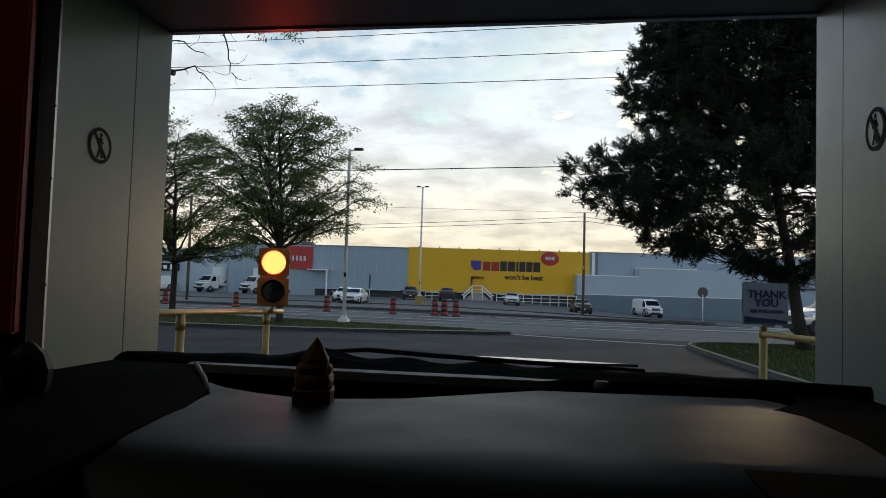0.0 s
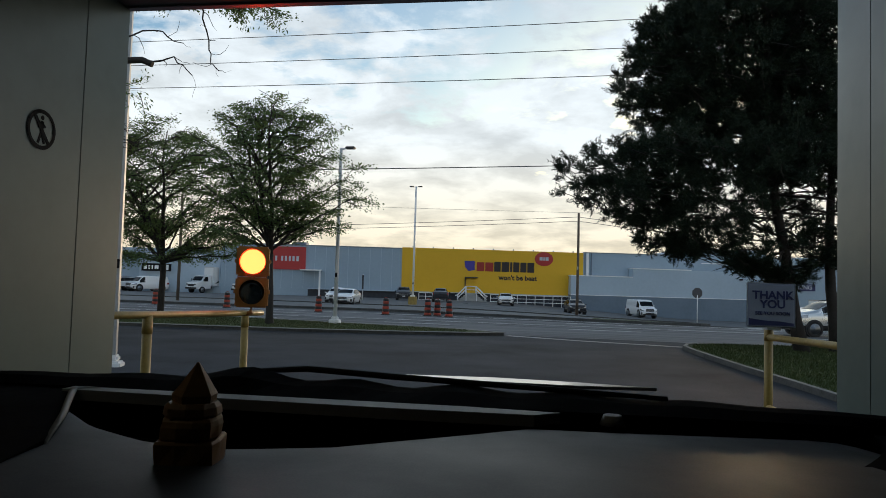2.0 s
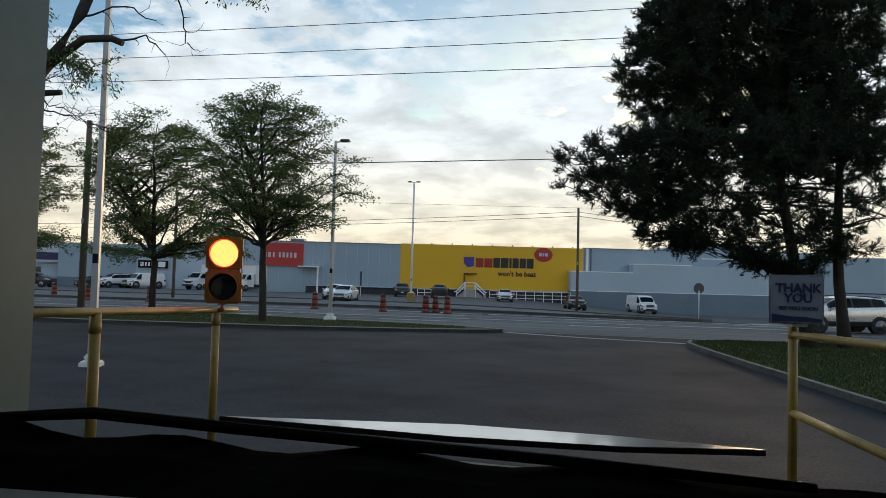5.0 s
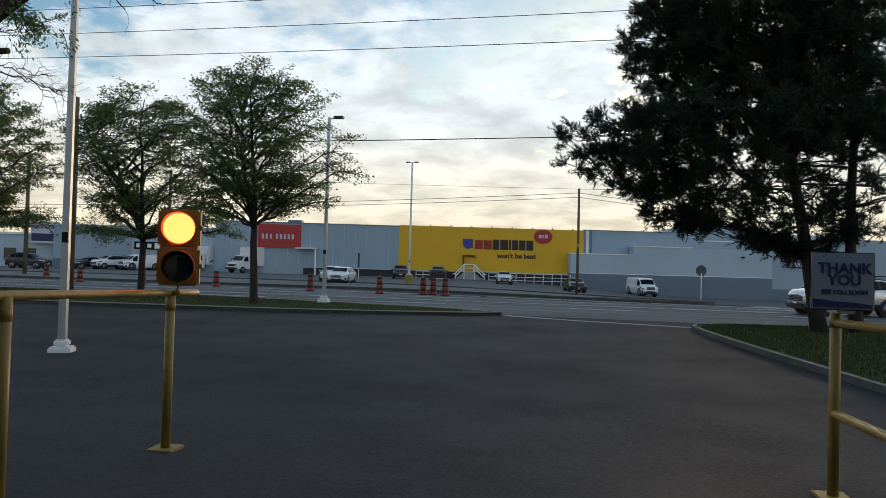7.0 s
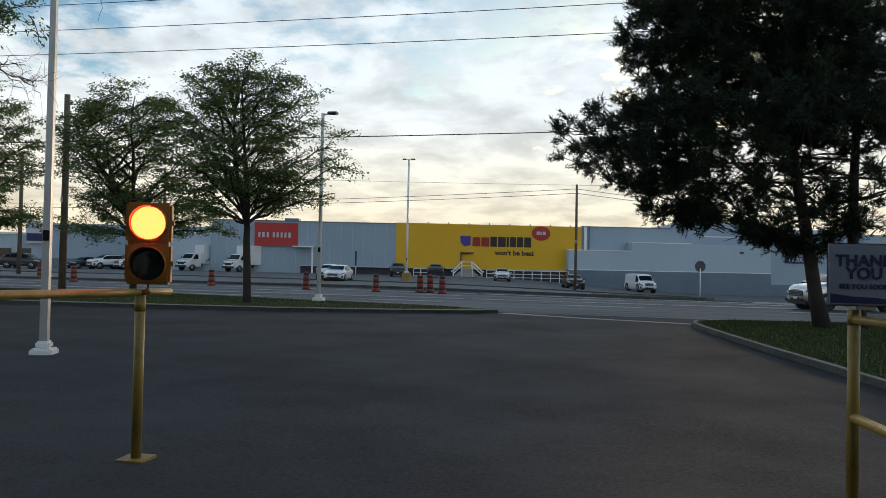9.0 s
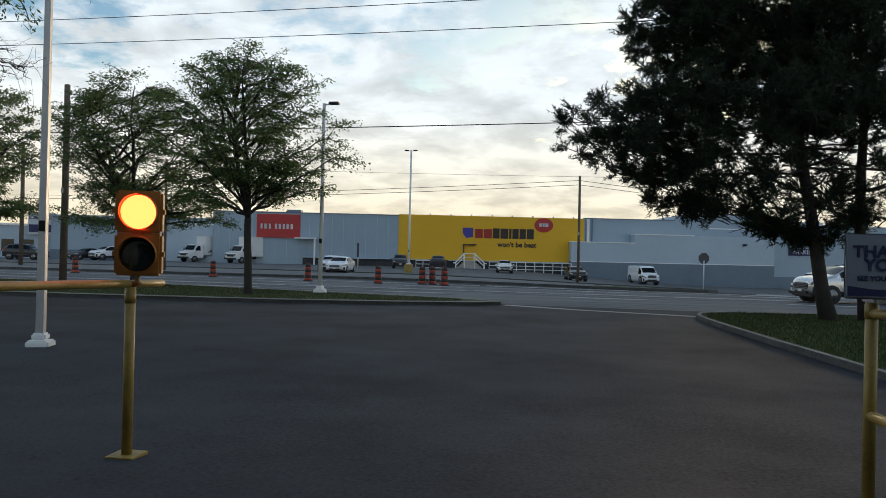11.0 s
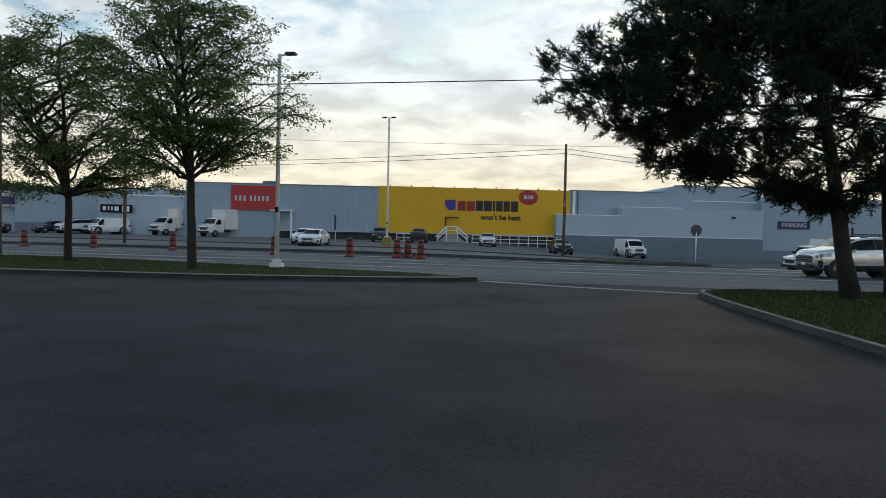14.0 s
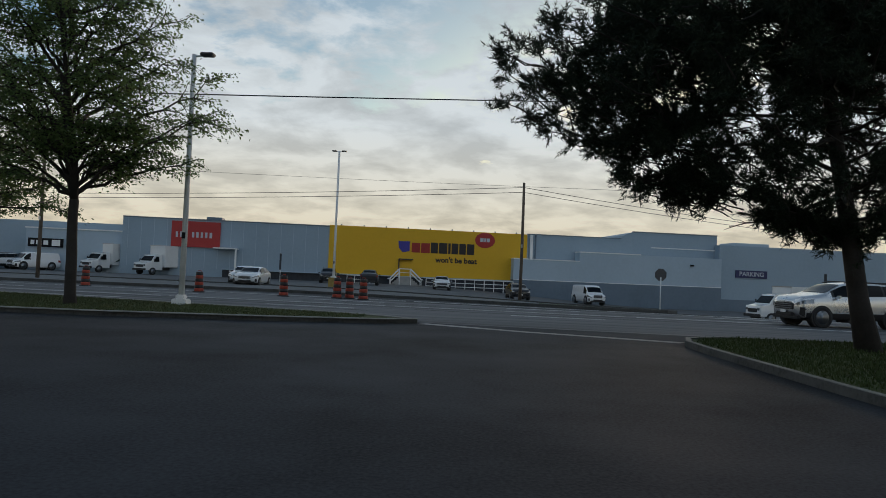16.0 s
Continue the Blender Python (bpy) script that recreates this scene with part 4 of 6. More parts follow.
def old_locust(x, y, seed):
    """A pruned old locust that hangs over the lane: bare leaning limbs with sawn stubs, a few leafy sprays."""
    rng = random.Random(seed)
    tree = thing("tree", (x, y, gz(x, y)), 0, "old dark locust with sawn limbs and sparse leaves", "tree", "honey locusts")
    o = Vector((x, y, gz(x, y)))
    bm, tips = bmesh.new(), []

    def limb(pts, radii, sides=8):
        """A limb; the thin ones wander between their points and carry short side twigs."""
        pts = [Vector(p) - o for p in pts]
        if max(radii) < 0.03:
            fine, thick = [], []
            for (a, b), (ra, rb) in zip(zip(pts, pts[1:]), zip(radii, radii[1:])):
                for k in range(4):
                    fine.append(a.lerp(b, k / 4) + Vector((rng.gauss(0, 0.022), rng.gauss(0, 0.022), rng.gauss(0, 0.022))) * (k > 0))
                    thick.append(ra + (rb - ra) * k / 4)
            pts, radii = fine + [pts[-1]], thick + [radii[-1]]
            for p, r in zip(pts[2::2], radii[2::2]):
                twig = wander(rng, p, (rng.gauss(0.4, 0.7), rng.gauss(0, 0.5), rng.gauss(-0.2, 0.7)), rng.uniform(0.12, 0.4), 4, 0.3, -0.03)
                tube(bm, twig, [r * 0.6, r * 0.5, r * 0.4, r * 0.35, 0.002], 3, False)
        tube(bm, pts, radii, sides)

    limb([(x, y, 0.0), (x + 0.3, y, 1.4), (x + 0.8, y + 0.02, 2.6), (-6.85, 8.95, 3.7), (-6.2, 9.0, 4.45), (-5.9, 9.05, 5.0), (-5.6, 9.1, 5.8), (-5.3, 9.2, 6.8)], [0.17, 0.15, 0.13, 0.105, 0.085, 0.07, 0.055, 0.035], 10)
    limb([(-6.25, 9.0, 4.35), (-5.85, 9.05, 4.66), (-5.5, 9.1, 4.68), (-5.36, 9.12, 4.62)], [0.06, 0.05, 0.045, 0.04])
    limb([(-6.7, 8.98, 3.85), (-6.3, 9.0, 3.97), (-6.1, 9.02, 3.98)], [0.05, 0.04, 0.036])
    limb([(-6.85, 8.96, 3.6), (-6.5, 9.0, 3.66), (-6.35, 9.0, 3.72)], [0.045, 0.036, 0.03])
    limb([(-6.9, 8.9, 3.6), (-7.4, 8.8, 4.6), (-7.6, 8.7, 6.2)], [0.13, 0.1, 0.05])
    limb([(-5.75, 9.08, 5.4), (-5.2, 9.2, 5.75), (-4.5, 9.3, 5.7), (-3.75, 9.4, 5.42)], [0.045, 0.03, 0.02, 0.01], 5)
    limb([(-5.0, 9.22, 5.73), (-4.75, 9.28, 5.4), (-4.66, 9.3, 5.0), (-4.62, 9.3, 4.66), (-4.45, 9.32, 4.58)], [0.016, 0.012, 0.010, 0.008, 0.005], 4)
    limb([(-5.5, 9.12, 4.68), (-5.1, 9.2, 4.75), (-4.85, 9.25, 4.5)], [0.016, 0.01, 0.006], 4)
    limb([(-5.9, 9.05, 4.95), (-5.35, 9.15, 5.1), (-5.0, 9.25, 4.95)], [0.016, 0.01, 0.006], 4)
    for dx, dz, turn in ((0.0, 0.0, 0.15), (0.1, -0.12, -0.1), (-0.1, 0.14, 0.3)):
        way = wander(rng, Vector((-6.5 + dx, 9.0, 3.95 + dz)), Vector((1.0, 0.1, -0.22 + turn)), 1.0, 5, 0.16, -0.01)
        limb(way, [0.011, 0.009, 0.007, 0.006, 0.005, 0.003], 4)
        for k in (2, 3, 4):
            fork = wander(rng, way[k], Vector((0.9, 0.2, rng.uniform(-0.9, 0.7))), 0.34, 3, 0.2, 0.0)
            limb(fork, [0.006, 0.005, 0.004, 0.002], 3)
    sprays = [((-6.3, 9.05, 5.8), (-4.6, 9.3, 5.85), 46, 0.48), ((-4.9, 9.25, 5.70), (-3.75, 9.4, 5.40), 26, 0.36), ((-6.4, 9.0, 4.5), (-5.4, 9.12, 4.2), 18, 0.42), ((-7.4, 8.8, 4.6), (-6.3, 9.0, 5.4), 20, 0.6), ((-5.6, 9.1, 5.8), (-4.8, 9.3, 6.6), 18, 0.5), ((-6.9, 8.95, 3.9), (-6.5, 9.0, 3.3), 12, 0.4)]
    for a, b, n, reach in sprays:
        for _ in range(n):
            at = Vector(a).lerp(Vector(b), rng.random()) - o
            way = Vector((rng.gauss(0.3, 0.8), rng.gauss(0, 0.8), rng.gauss(-0.25, 0.5)))
            pts = wander(rng, at, way, reach * rng.uniform(0.5, 1.2), 4, 0.2, -0.06)
            tube(bm, pts, [0.007, 0.006, 0.005, 0.004, 0.003], 3, False)
            tips += [(q, way.normalized()) for q in pts[1:]]
    part("trunk", bm, BARK, tree, "bare leaning trunk with sawn limb stubs")
    leaves_mesh("crown", tips, 0.021, rng, LOCUST_LEAF, tree, "sparse hanging leaves", 17, 2.6, 0.06)
    return tree


old_locust(-8.6, 8.9, 47)


def pine(x, y, height, low, reach, seed, label, lean=(0.0, 0.0), trunk=0.26, whorls=20, clumps=900, tuft=0.12, needles=14, thin=None):
    """A broad pine: limbs in loose whorls, and rounded clumps of brush-like shoots that fill the crown."""
    rng = random.Random(seed)
    tree = thing("tree", (x, y, gz(x, y) + 0.1), 0, label, "pine tree", "pines")
    bm, spots = bmesh.new(), []
    n = 12
    stem = []
    for k in range(n + 1):
        h = -0.15 + (height + 0.15) * k / n
        g = min(h, 4.5) + 0.3 * max(0.0, h - 4.5)
        stem.append(Vector((lean[0] * g + 0.06 * math.sin(h * 0.9 + seed), lean[1] * h + 0.1 * math.sin(h * 0.7), h)))
    stem[0].x, stem[0].y = 0.0, 0.0
    tube(bm, stem, [trunk * (1.35 if k == 0 else 1.0 - 0.9 * k / n) + 0.015 for k in range(n + 1)], 12)

    def on_stem(h):
        f = max(0.0, min(0.999, (h + 0.15) / (height + 0.15))) * n
        return stem[int(f)].lerp(stem[int(f) + 1], f - int(f))

    for i in range(whorls):
        f = i / (whorls - 1)
        h = low + 0.5 + (height - low - 0.8) * f
        for s in range(4):
            ang = i * 2.4 + s * 1.571 + rng.uniform(-0.5, 0.5)
            length = reach(h, ang) * rng.uniform(0.55, 0.85)
            if length < 0.4:
                continue
            way = Vector((math.cos(ang), math.sin(ang), 0.05 + 0.4 * f + rng.uniform(-0.15, 0.15)))
            pts = wander(rng, on_stem(h - 0.1 * length), way, length, 8, 0.13, 0.004)
            r0 = trunk * (0.26 - 0.16 * f)
            tube(bm, pts, [r0 * (1 - 0.85 * q / 8) + 0.004 for q in range(9)], 6)
            for j in range(3, 9):
                for _ in range(2):
                    w2 = Vector((math.cos(ang + rng.uniform(-1.2, 1.2)), math.sin(ang + rng.uniform(-1.2, 1.2)), rng.uniform(-0.5, 0.7)))
                    p2 = wander(rng, pts[j], w2, rng.uniform(0.2, 0.5), 3, 0.25, 0.02)
                    tube(bm, p2, [0.010, 0.008, 0.006, 0.004], 3, False)
    made = 0
    while made < clumps:
        h = low + (height - low) * rng.random() ** 1.15
        ang = rng.uniform(0, math.tau) if rng.random() < 0.5 else math.pi + rng.gauss(0.1, 0.55)
        full = reach(h, ang) - 0.25
        if full < 0.3:
            continue
        share = rng.random() ** 0.55
        r = full * share
        if thin and rng.random() < thin(h, r, ang):
            continue
        c = on_stem(h) + Vector((math.cos(ang) * r, math.sin(ang) * r, rng.gauss(0, 0.06)))
        made += 1
        back = wander(rng, c, Vector((-math.cos(ang), -math.sin(ang), -0.25)), min(r, rng.uniform(0.5, 1.1)), 4, 0.2, 0.0)
        tube(bm, back, [0.010, 0.012, 0.014, 0.016, 0.018], 4, False)
        for _ in range(7):
            w = Vector((math.cos(ang) * 0.5 + rng.gauss(0, 0.6), math.sin(ang) * 0.5 + rng.gauss(0, 0.6), rng.gauss(0.15, 0.5))).normalized()
            tip = c + w * rng.uniform(0.16, 0.40)
            spots += [(c.lerp(tip, q), w) for q in (0.45, 0.75, 1.0)]
    part("trunk", bm, PINE_BARK, tree, "dark scaly leaning trunk and limbs")
    r = np.random.default_rng(seed)
    c = np.array([q[0][:] for q in spots]).repeat(2, 0)
    a0 = np.array([q[1][:] for q in spots]).repeat(2, 0)
    c = c + r.normal(0, 0.05, c.shape)
    a0 = a0 + r.normal(0, 0.3, c.shape) + (0, 0, 0.2)
    a0 /= np.linalg.norm(a0, axis=1, keepdims=True)
    c, a0 = c.repeat(needles, 0), a0.repeat(needles, 0)
    c = c + a0 * r.uniform(-0.09, 0.09, (len(c), 1))
    a = a0 * 0.75 + r.normal(0, 0.5, c.shape)
    a /= np.linalg.norm(a, axis=1, keepdims=True)
    b = np.cross(a, r.normal(0, 1, c.shape))
    b *= 0.009 / np.linalg.norm(b, axis=1, keepdims=True)
    tip = c + a * (tuft * r.uniform(0.6, 1.15, (len(c), 1)))
    verts = np.stack([c - b, c + b, tip], 1).reshape(-1, 3)
    mesh("crown", verts.tolist(), np.arange(len(verts)).reshape(-1, 3).tolist(), PINE_NEEDLE, tree, "dense dark crown of needle tufts")
    return tree


def reach_near(z, ang):
    """A long lobe of limbs towards the lane, a notch above it, then a broad top."""
    west = max(0.0, math.cos(ang - math.pi - 0.1)) ** 0.6
    left = np.interp(z, [2.0, 2.5, 2.75, 3.0, 3.3, 3.8, 4.2, 4.5, 4.7, 5.6, 5.9, 6.3, 6.8, 7.5, 8.2, 9.3, 11.0, 12.4, 13.2], [0.5, 1.5, 2.9, 4.0, 4.5, 4.9, 5.4, 6.2, 6.7, 6.6, 5.6, 3.9, 3.7, 4.7, 5.0, 4.3, 3.2, 1.8, 0.5])
    rest = np.interp(z, [2.0, 2.8, 4.5, 8.0, 11.0, 13.2], [0.4, 1.6, 3.4, 3.7, 2.7, 0.5])
    return float(rest + (left - rest) * west)


def thin_near(z, r, ang):
    """The chance that a clump is missing: the inner crown above the lowest limbs is open."""
    if z < 3.7 and (r < 1.1 or math.cos(ang) > 0.2):
        return 0.86
    return 0.895 if 2.6 < z < 5.2 and r < 3.0 - 0.6 * abs(z - 3.8) else 0.1


def reach_far(z, ang):
    """Low skirts on the side away from the lane, an even crown above."""
    if z < 3.4:
        return 1.5 if math.cos(ang - 0.3) > 0.1 else 1.2
    return 3.3 * (1 - 0.6 * ((z - 1.3) / 10.7) ** 2)


def thin_far(z, r, ang):
    return 0.78 if 2.4 < z < 5.3 and r < 2.7 else 0.1


pine(7.5, 23.0, 13.0, 2.1, reach_near, 5, "tall dark pine with long low limbs on the grass", (-0.19, 0.0), 0.18, 18, 1620, thin=thin_near)
pine(8.6, 23.4, 12.0, 2.6, reach_far, 9, "tall dark pine behind another on the grass", (-0.04, 0.03), 0.16, 14, 540, thin=thin_far)


# ---- vehicles ----
TYRE = material("tyre_rubber", (0.018, 0.018, 0.019), 0.85)
RIM = material("alloy_rim", (0.24, 0.25, 0.26), 0.3, metal=0.9)
CAR_GLASS = material("car_window_glass", (0.006, 0.008, 0.010), 0.08, spec=0.12, vary=0.1)
TRIM = material("black_plastic_trim", (0.02, 0.02, 0.022), 0.6)
HEAD_LAMP = material("headlamp_glass", (0.30, 0.31, 0.33), 0.10, metal=0.6, spec=0.8)
TAIL_LAMP = material("tail_lamp_glass", (0.28, 0.015, 0.012), 0.15, spec=0.8)
CAR_WHITE = material("white_car_paint", (0.72, 0.73, 0.74), 0.25, vary=0.05, coat=0.6)
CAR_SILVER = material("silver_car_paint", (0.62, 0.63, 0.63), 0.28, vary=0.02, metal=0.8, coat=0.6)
CAR_DARK = material("dark_car_paint", (0.022, 0.024, 0.03), 0.3, vary=0.1, coat=0.25, spec=0.35)
BOX_WHITE = material("truck_box_white", (0.70, 0.71, 0.71), 0.45, vary=0.1, patch=0.8)

# length stations from nose to tail: along, sill, shoulder, top, half width, half width of the top (shares of length, height and width)
SHAPES = {
    "hatch": ((0.0, .34, .48, .52, .62, .44), (.015, .24, .53, .57, .82, .62), (.05, .19, .575, .62, .95, .72), (.13, .17, .61, .66, .99, .76), (.26, .17, .65, .71, 1, .78), (.44, .17, .67, .96, 1, .70), (.56, .17, .68, 1.0, 1, .71), (.80, .17, .71, .965, 1, .68), (.89, .19, .72, .92, .98, .64), (.97, .22, .68, .72, .94, .64), (.99, .26, .62, .65, .9, .6), (1.0, .36, .54, .57, .82, .56)),
    "suv": ((0.0, .36, .50, .54, .62, .46), (.012, .26, .57, .62, .84, .64), (.05, .20, .615, .665, .96, .74), (.13, .19, .64, .70, .99, .78), (.23, .19, .66, .735, 1, .80), (.38, .19, .68, .955, 1, .72), (.52, .19, .695, 1.0, 1, .73), (.72, .19, .715, .99, 1, .72), (.88, .20, .735, .95, .985, .68), (.97, .24, .71, .76, .95, .68), (.99, .27, .66, .69, .92, .64), (1.0, .36, .56, .59, .84, .58)),
    "sedan": ((0.0, .36, .48, .52, .60, .44), (.012, .26, .54, .58, .82, .62), (.05, .20, .585, .63, .95, .72), (.13, .18, .62, .665, .99, .76), (.28, .18, .66, .715, 1, .78), (.43, .18, .68, .965, 1, .67), (.54, .18, .69, 1.0, 1, .68), (.68, .18, .70, .965, 1, .65), (.83, .19, .72, .765, .99, .70), (.96, .23, .71, .755, .95, .72), (.99, .27, .66, .69, .91, .66), (1.0, .38, .56, .59, .84, .6)),
    "van": ((0.0, .28, .42, .45, .70, .56), (.012, .20, .47, .50, .88, .70), (.05, .16, .51, .54, .97, .78), (.10, .15, .53, .565, 1, .82), (.16, .15, .55, .62, 1, .84), (.28, .15, .57, .96, 1, .84), (.35, .15, .57, 1.0, 1, .87), (.70, .15, .58, 1.0, 1, .87), (.96, .15, .58, .99, 1, .87), (.985, .17, .58, .93, .98, .85), (1.0, .20, .55, .62, .95, .84)),
    "pickup": ((0.0, .34, .54, .58, .74, .60), (.012, .26, .585, .62, .92, .74), (.05, .23, .61, .65, .98, .80), (.14, .22, .64, .68, 1, .84), (.25, .22, .66, .71, 1, .84), (.36, .22, .68, .96, 1, .73), (.44, .22, .69, 1.0, 1, .74), (.55, .22, .69, .97, 1, .73), (.60, .22, .67, .72, 1, .88), (.97, .22, .66, .69, 1, .90), (1.0, .26, .62, .64, .96, .86)),
}


def wheel(parent, x, y, radius, width, side):
    w = part("wheel", tube(bmesh.new(), [(-width / 2, 0, 0), (-width * 0.42, 0, 0), (width * 0.42, 0, 0), (width / 2, 0, 0)], [radius * 0.9, radius, radius, radius * 0.9], 22), TYRE, parent)
    w.location = (x, y, radius)
    bm = tube(bmesh.new(), [(side * width * 0.40, 0, 0), (side * width * 0.50, 0, 0), (side * width * 0.51, 0, 0), (side * width * 0.42, 0, 0)], [radius * 0.70, radius * 0.68, radius * 0.60, radius * 0.57], 20, False)
    part("rim", bm, RIM, w)
    bm = bmesh.new()
    for k in range(5):
        box(bm, (side * width * 0.46 - 0.008, -0.016, 0.0), (side * width * 0.46 + 0.010, 0.016, radius * 0.62), 0, pose(0, 0, 0, k * 72))
    part("spokes", bm, RIM, w)
    bm = tube(bmesh.new(), [(side * width * 0.30, 0, 0), (side * width * 0.43, 0, 0)], [radius * 0.6, radius * 0.6], 18)
    part("hub_shadow", bm, TRIM, w)
    return w


def smoothed(vals, reach):
    """A moving average that keeps the two ends."""
    v = np.array(vals, float)
    out = v.copy()
    for i in range(len(v)):
        k = min(reach, i, len(v) - 1 - i)
        out[i] = v[i - k:i + k + 1].mean()
    return out


def hull(kind, size):
    """Cross-sections of a car body from nose to tail: (y, ring of (x, z) from the sill to the roof's middle)."""
    L, Wd, H = size
    keys = np.array(SHAPES[kind])
    s = np.concatenate([np.linspace(0, 0.06, 7), np.linspace(0.08, 0.92, 43), np.linspace(0.94, 1.0, 7)])
    sill, shoulder, top, w, wt = [smoothed(np.interp(s, keys[:, 0], keys[:, c]), 2) for c in (1, 2, 3, 4, 5)]
    rows = []
    for k in range(len(s)):
        zb, zs, zt, a, b = sill[k] * H, shoulder[k] * H, top[k] * H, w[k] * Wd / 2, wt[k] * Wd / 2
        d, g = zs - zb, zt - zs
        ring = [(a * 0.86, zb), (a * 0.955, zb + 0.06 * d), (a * 0.985, zb + 0.28 * d), (a, zb + 0.55 * d), (a * 0.995, zb + 0.74 * d), (a * 0.985, zb + 0.82 * d), (a * 0.965, zb + 0.94 * d), (a * 0.93, zs + 0.02 * g)]
        for f in (0.30, 0.60, 0.86):
            ring.append((a * 0.93 + (b - a * 0.93) * (f / 0.86) ** 1.15, zs + f * g))
        ring += [(b * 0.965, zs + 0.93 * g), (b * 0.88, zt - 0.015 * g), (b * 0.55, zt + 0.006 * H), (0.0, zt + 0.014 * H)]
        rows.append((s[k], -L / 2 + s[k] * L, ring))
    return rows


def skin(rows, s0, s1, k0, k1, side, out):
    """A patch of the body's skin between two stations and two heights of the ring, lifted off by out."""
    bm, pick = bmesh.new(), [r for r in rows if s0 <= r[0] <= s1]
    grid = []
    for _, y, ring in pick:
        line = []
        for k in range(k0, k1 + 1):
            ax, az = ring[max(k - 1, 0)]
            bx, bz = ring[min(k + 1, len(ring) - 1)]
            n = Vector((bz - az, ax - bx))
            n = n.normalized() if n.length > 1e-6 else Vector((1, 0))
            line.append(bm.verts.new((side * (ring[k][0] + n.x * out), y, ring[k][1] + n.y * out)))
        grid.append(line)
    for a, b in zip(grid, grid[1:]):
        for k in range(len(a) - 1):
            bm.faces.new((a[k], a[k + 1], b[k + 1], b[k])).smooth = True
    return bm


def screen(rows, s0, s1, out, share):
    """A window across the body that follows the slope of the roof line."""
    bm, grid = bmesh.new(), []
    pick = [r for r in rows if s0 <= r[0] <= s1]
    for i, (_, y, ring) in enumerate(pick):
        half = ring[11][0] * share
        xs = [ring[14][0], ring[13][0], ring[12][0], ring[11][0]]
        zs = [ring[14][1], ring[13][1], ring[12][1], ring[11][1]]
        line = []
        for q in (-1, -0.8, -0.4, 0, 0.4, 0.8, 1):
            line.append(bm.verts.new((q * half, y + out[0], float(np.interp(abs(q) * half, xs, zs)) + out[1])))
        grid.append(line)
    for a, b in zip(grid, grid[1:]):
        for k in range(6):
            bm.faces.new((a[k], a[k + 1], b[k + 1], b[k])).smooth = True
    return bm


# where the windscreen, the side windows and the rear window lie along the length
GLASS = {
    "hatch": ((.25, .43), ((.33, .555), (.575, .76), (.78, .87)), (.88, .97)),
    "suv": ((.225, .395), ((.30, .52), (.54, .72), (.74, .87)), (.90, .975)),
    "sedan": ((.265, .42), ((.34, .55), (.57, .72), (.735, .79)), (.70, .83)),
    "van": ((.15, .275), ((.20, .33),), (.965, .985)),
    "pickup": ((.235, .355), ((.30, .44), (.455, .55)), (.555, .60)),
}


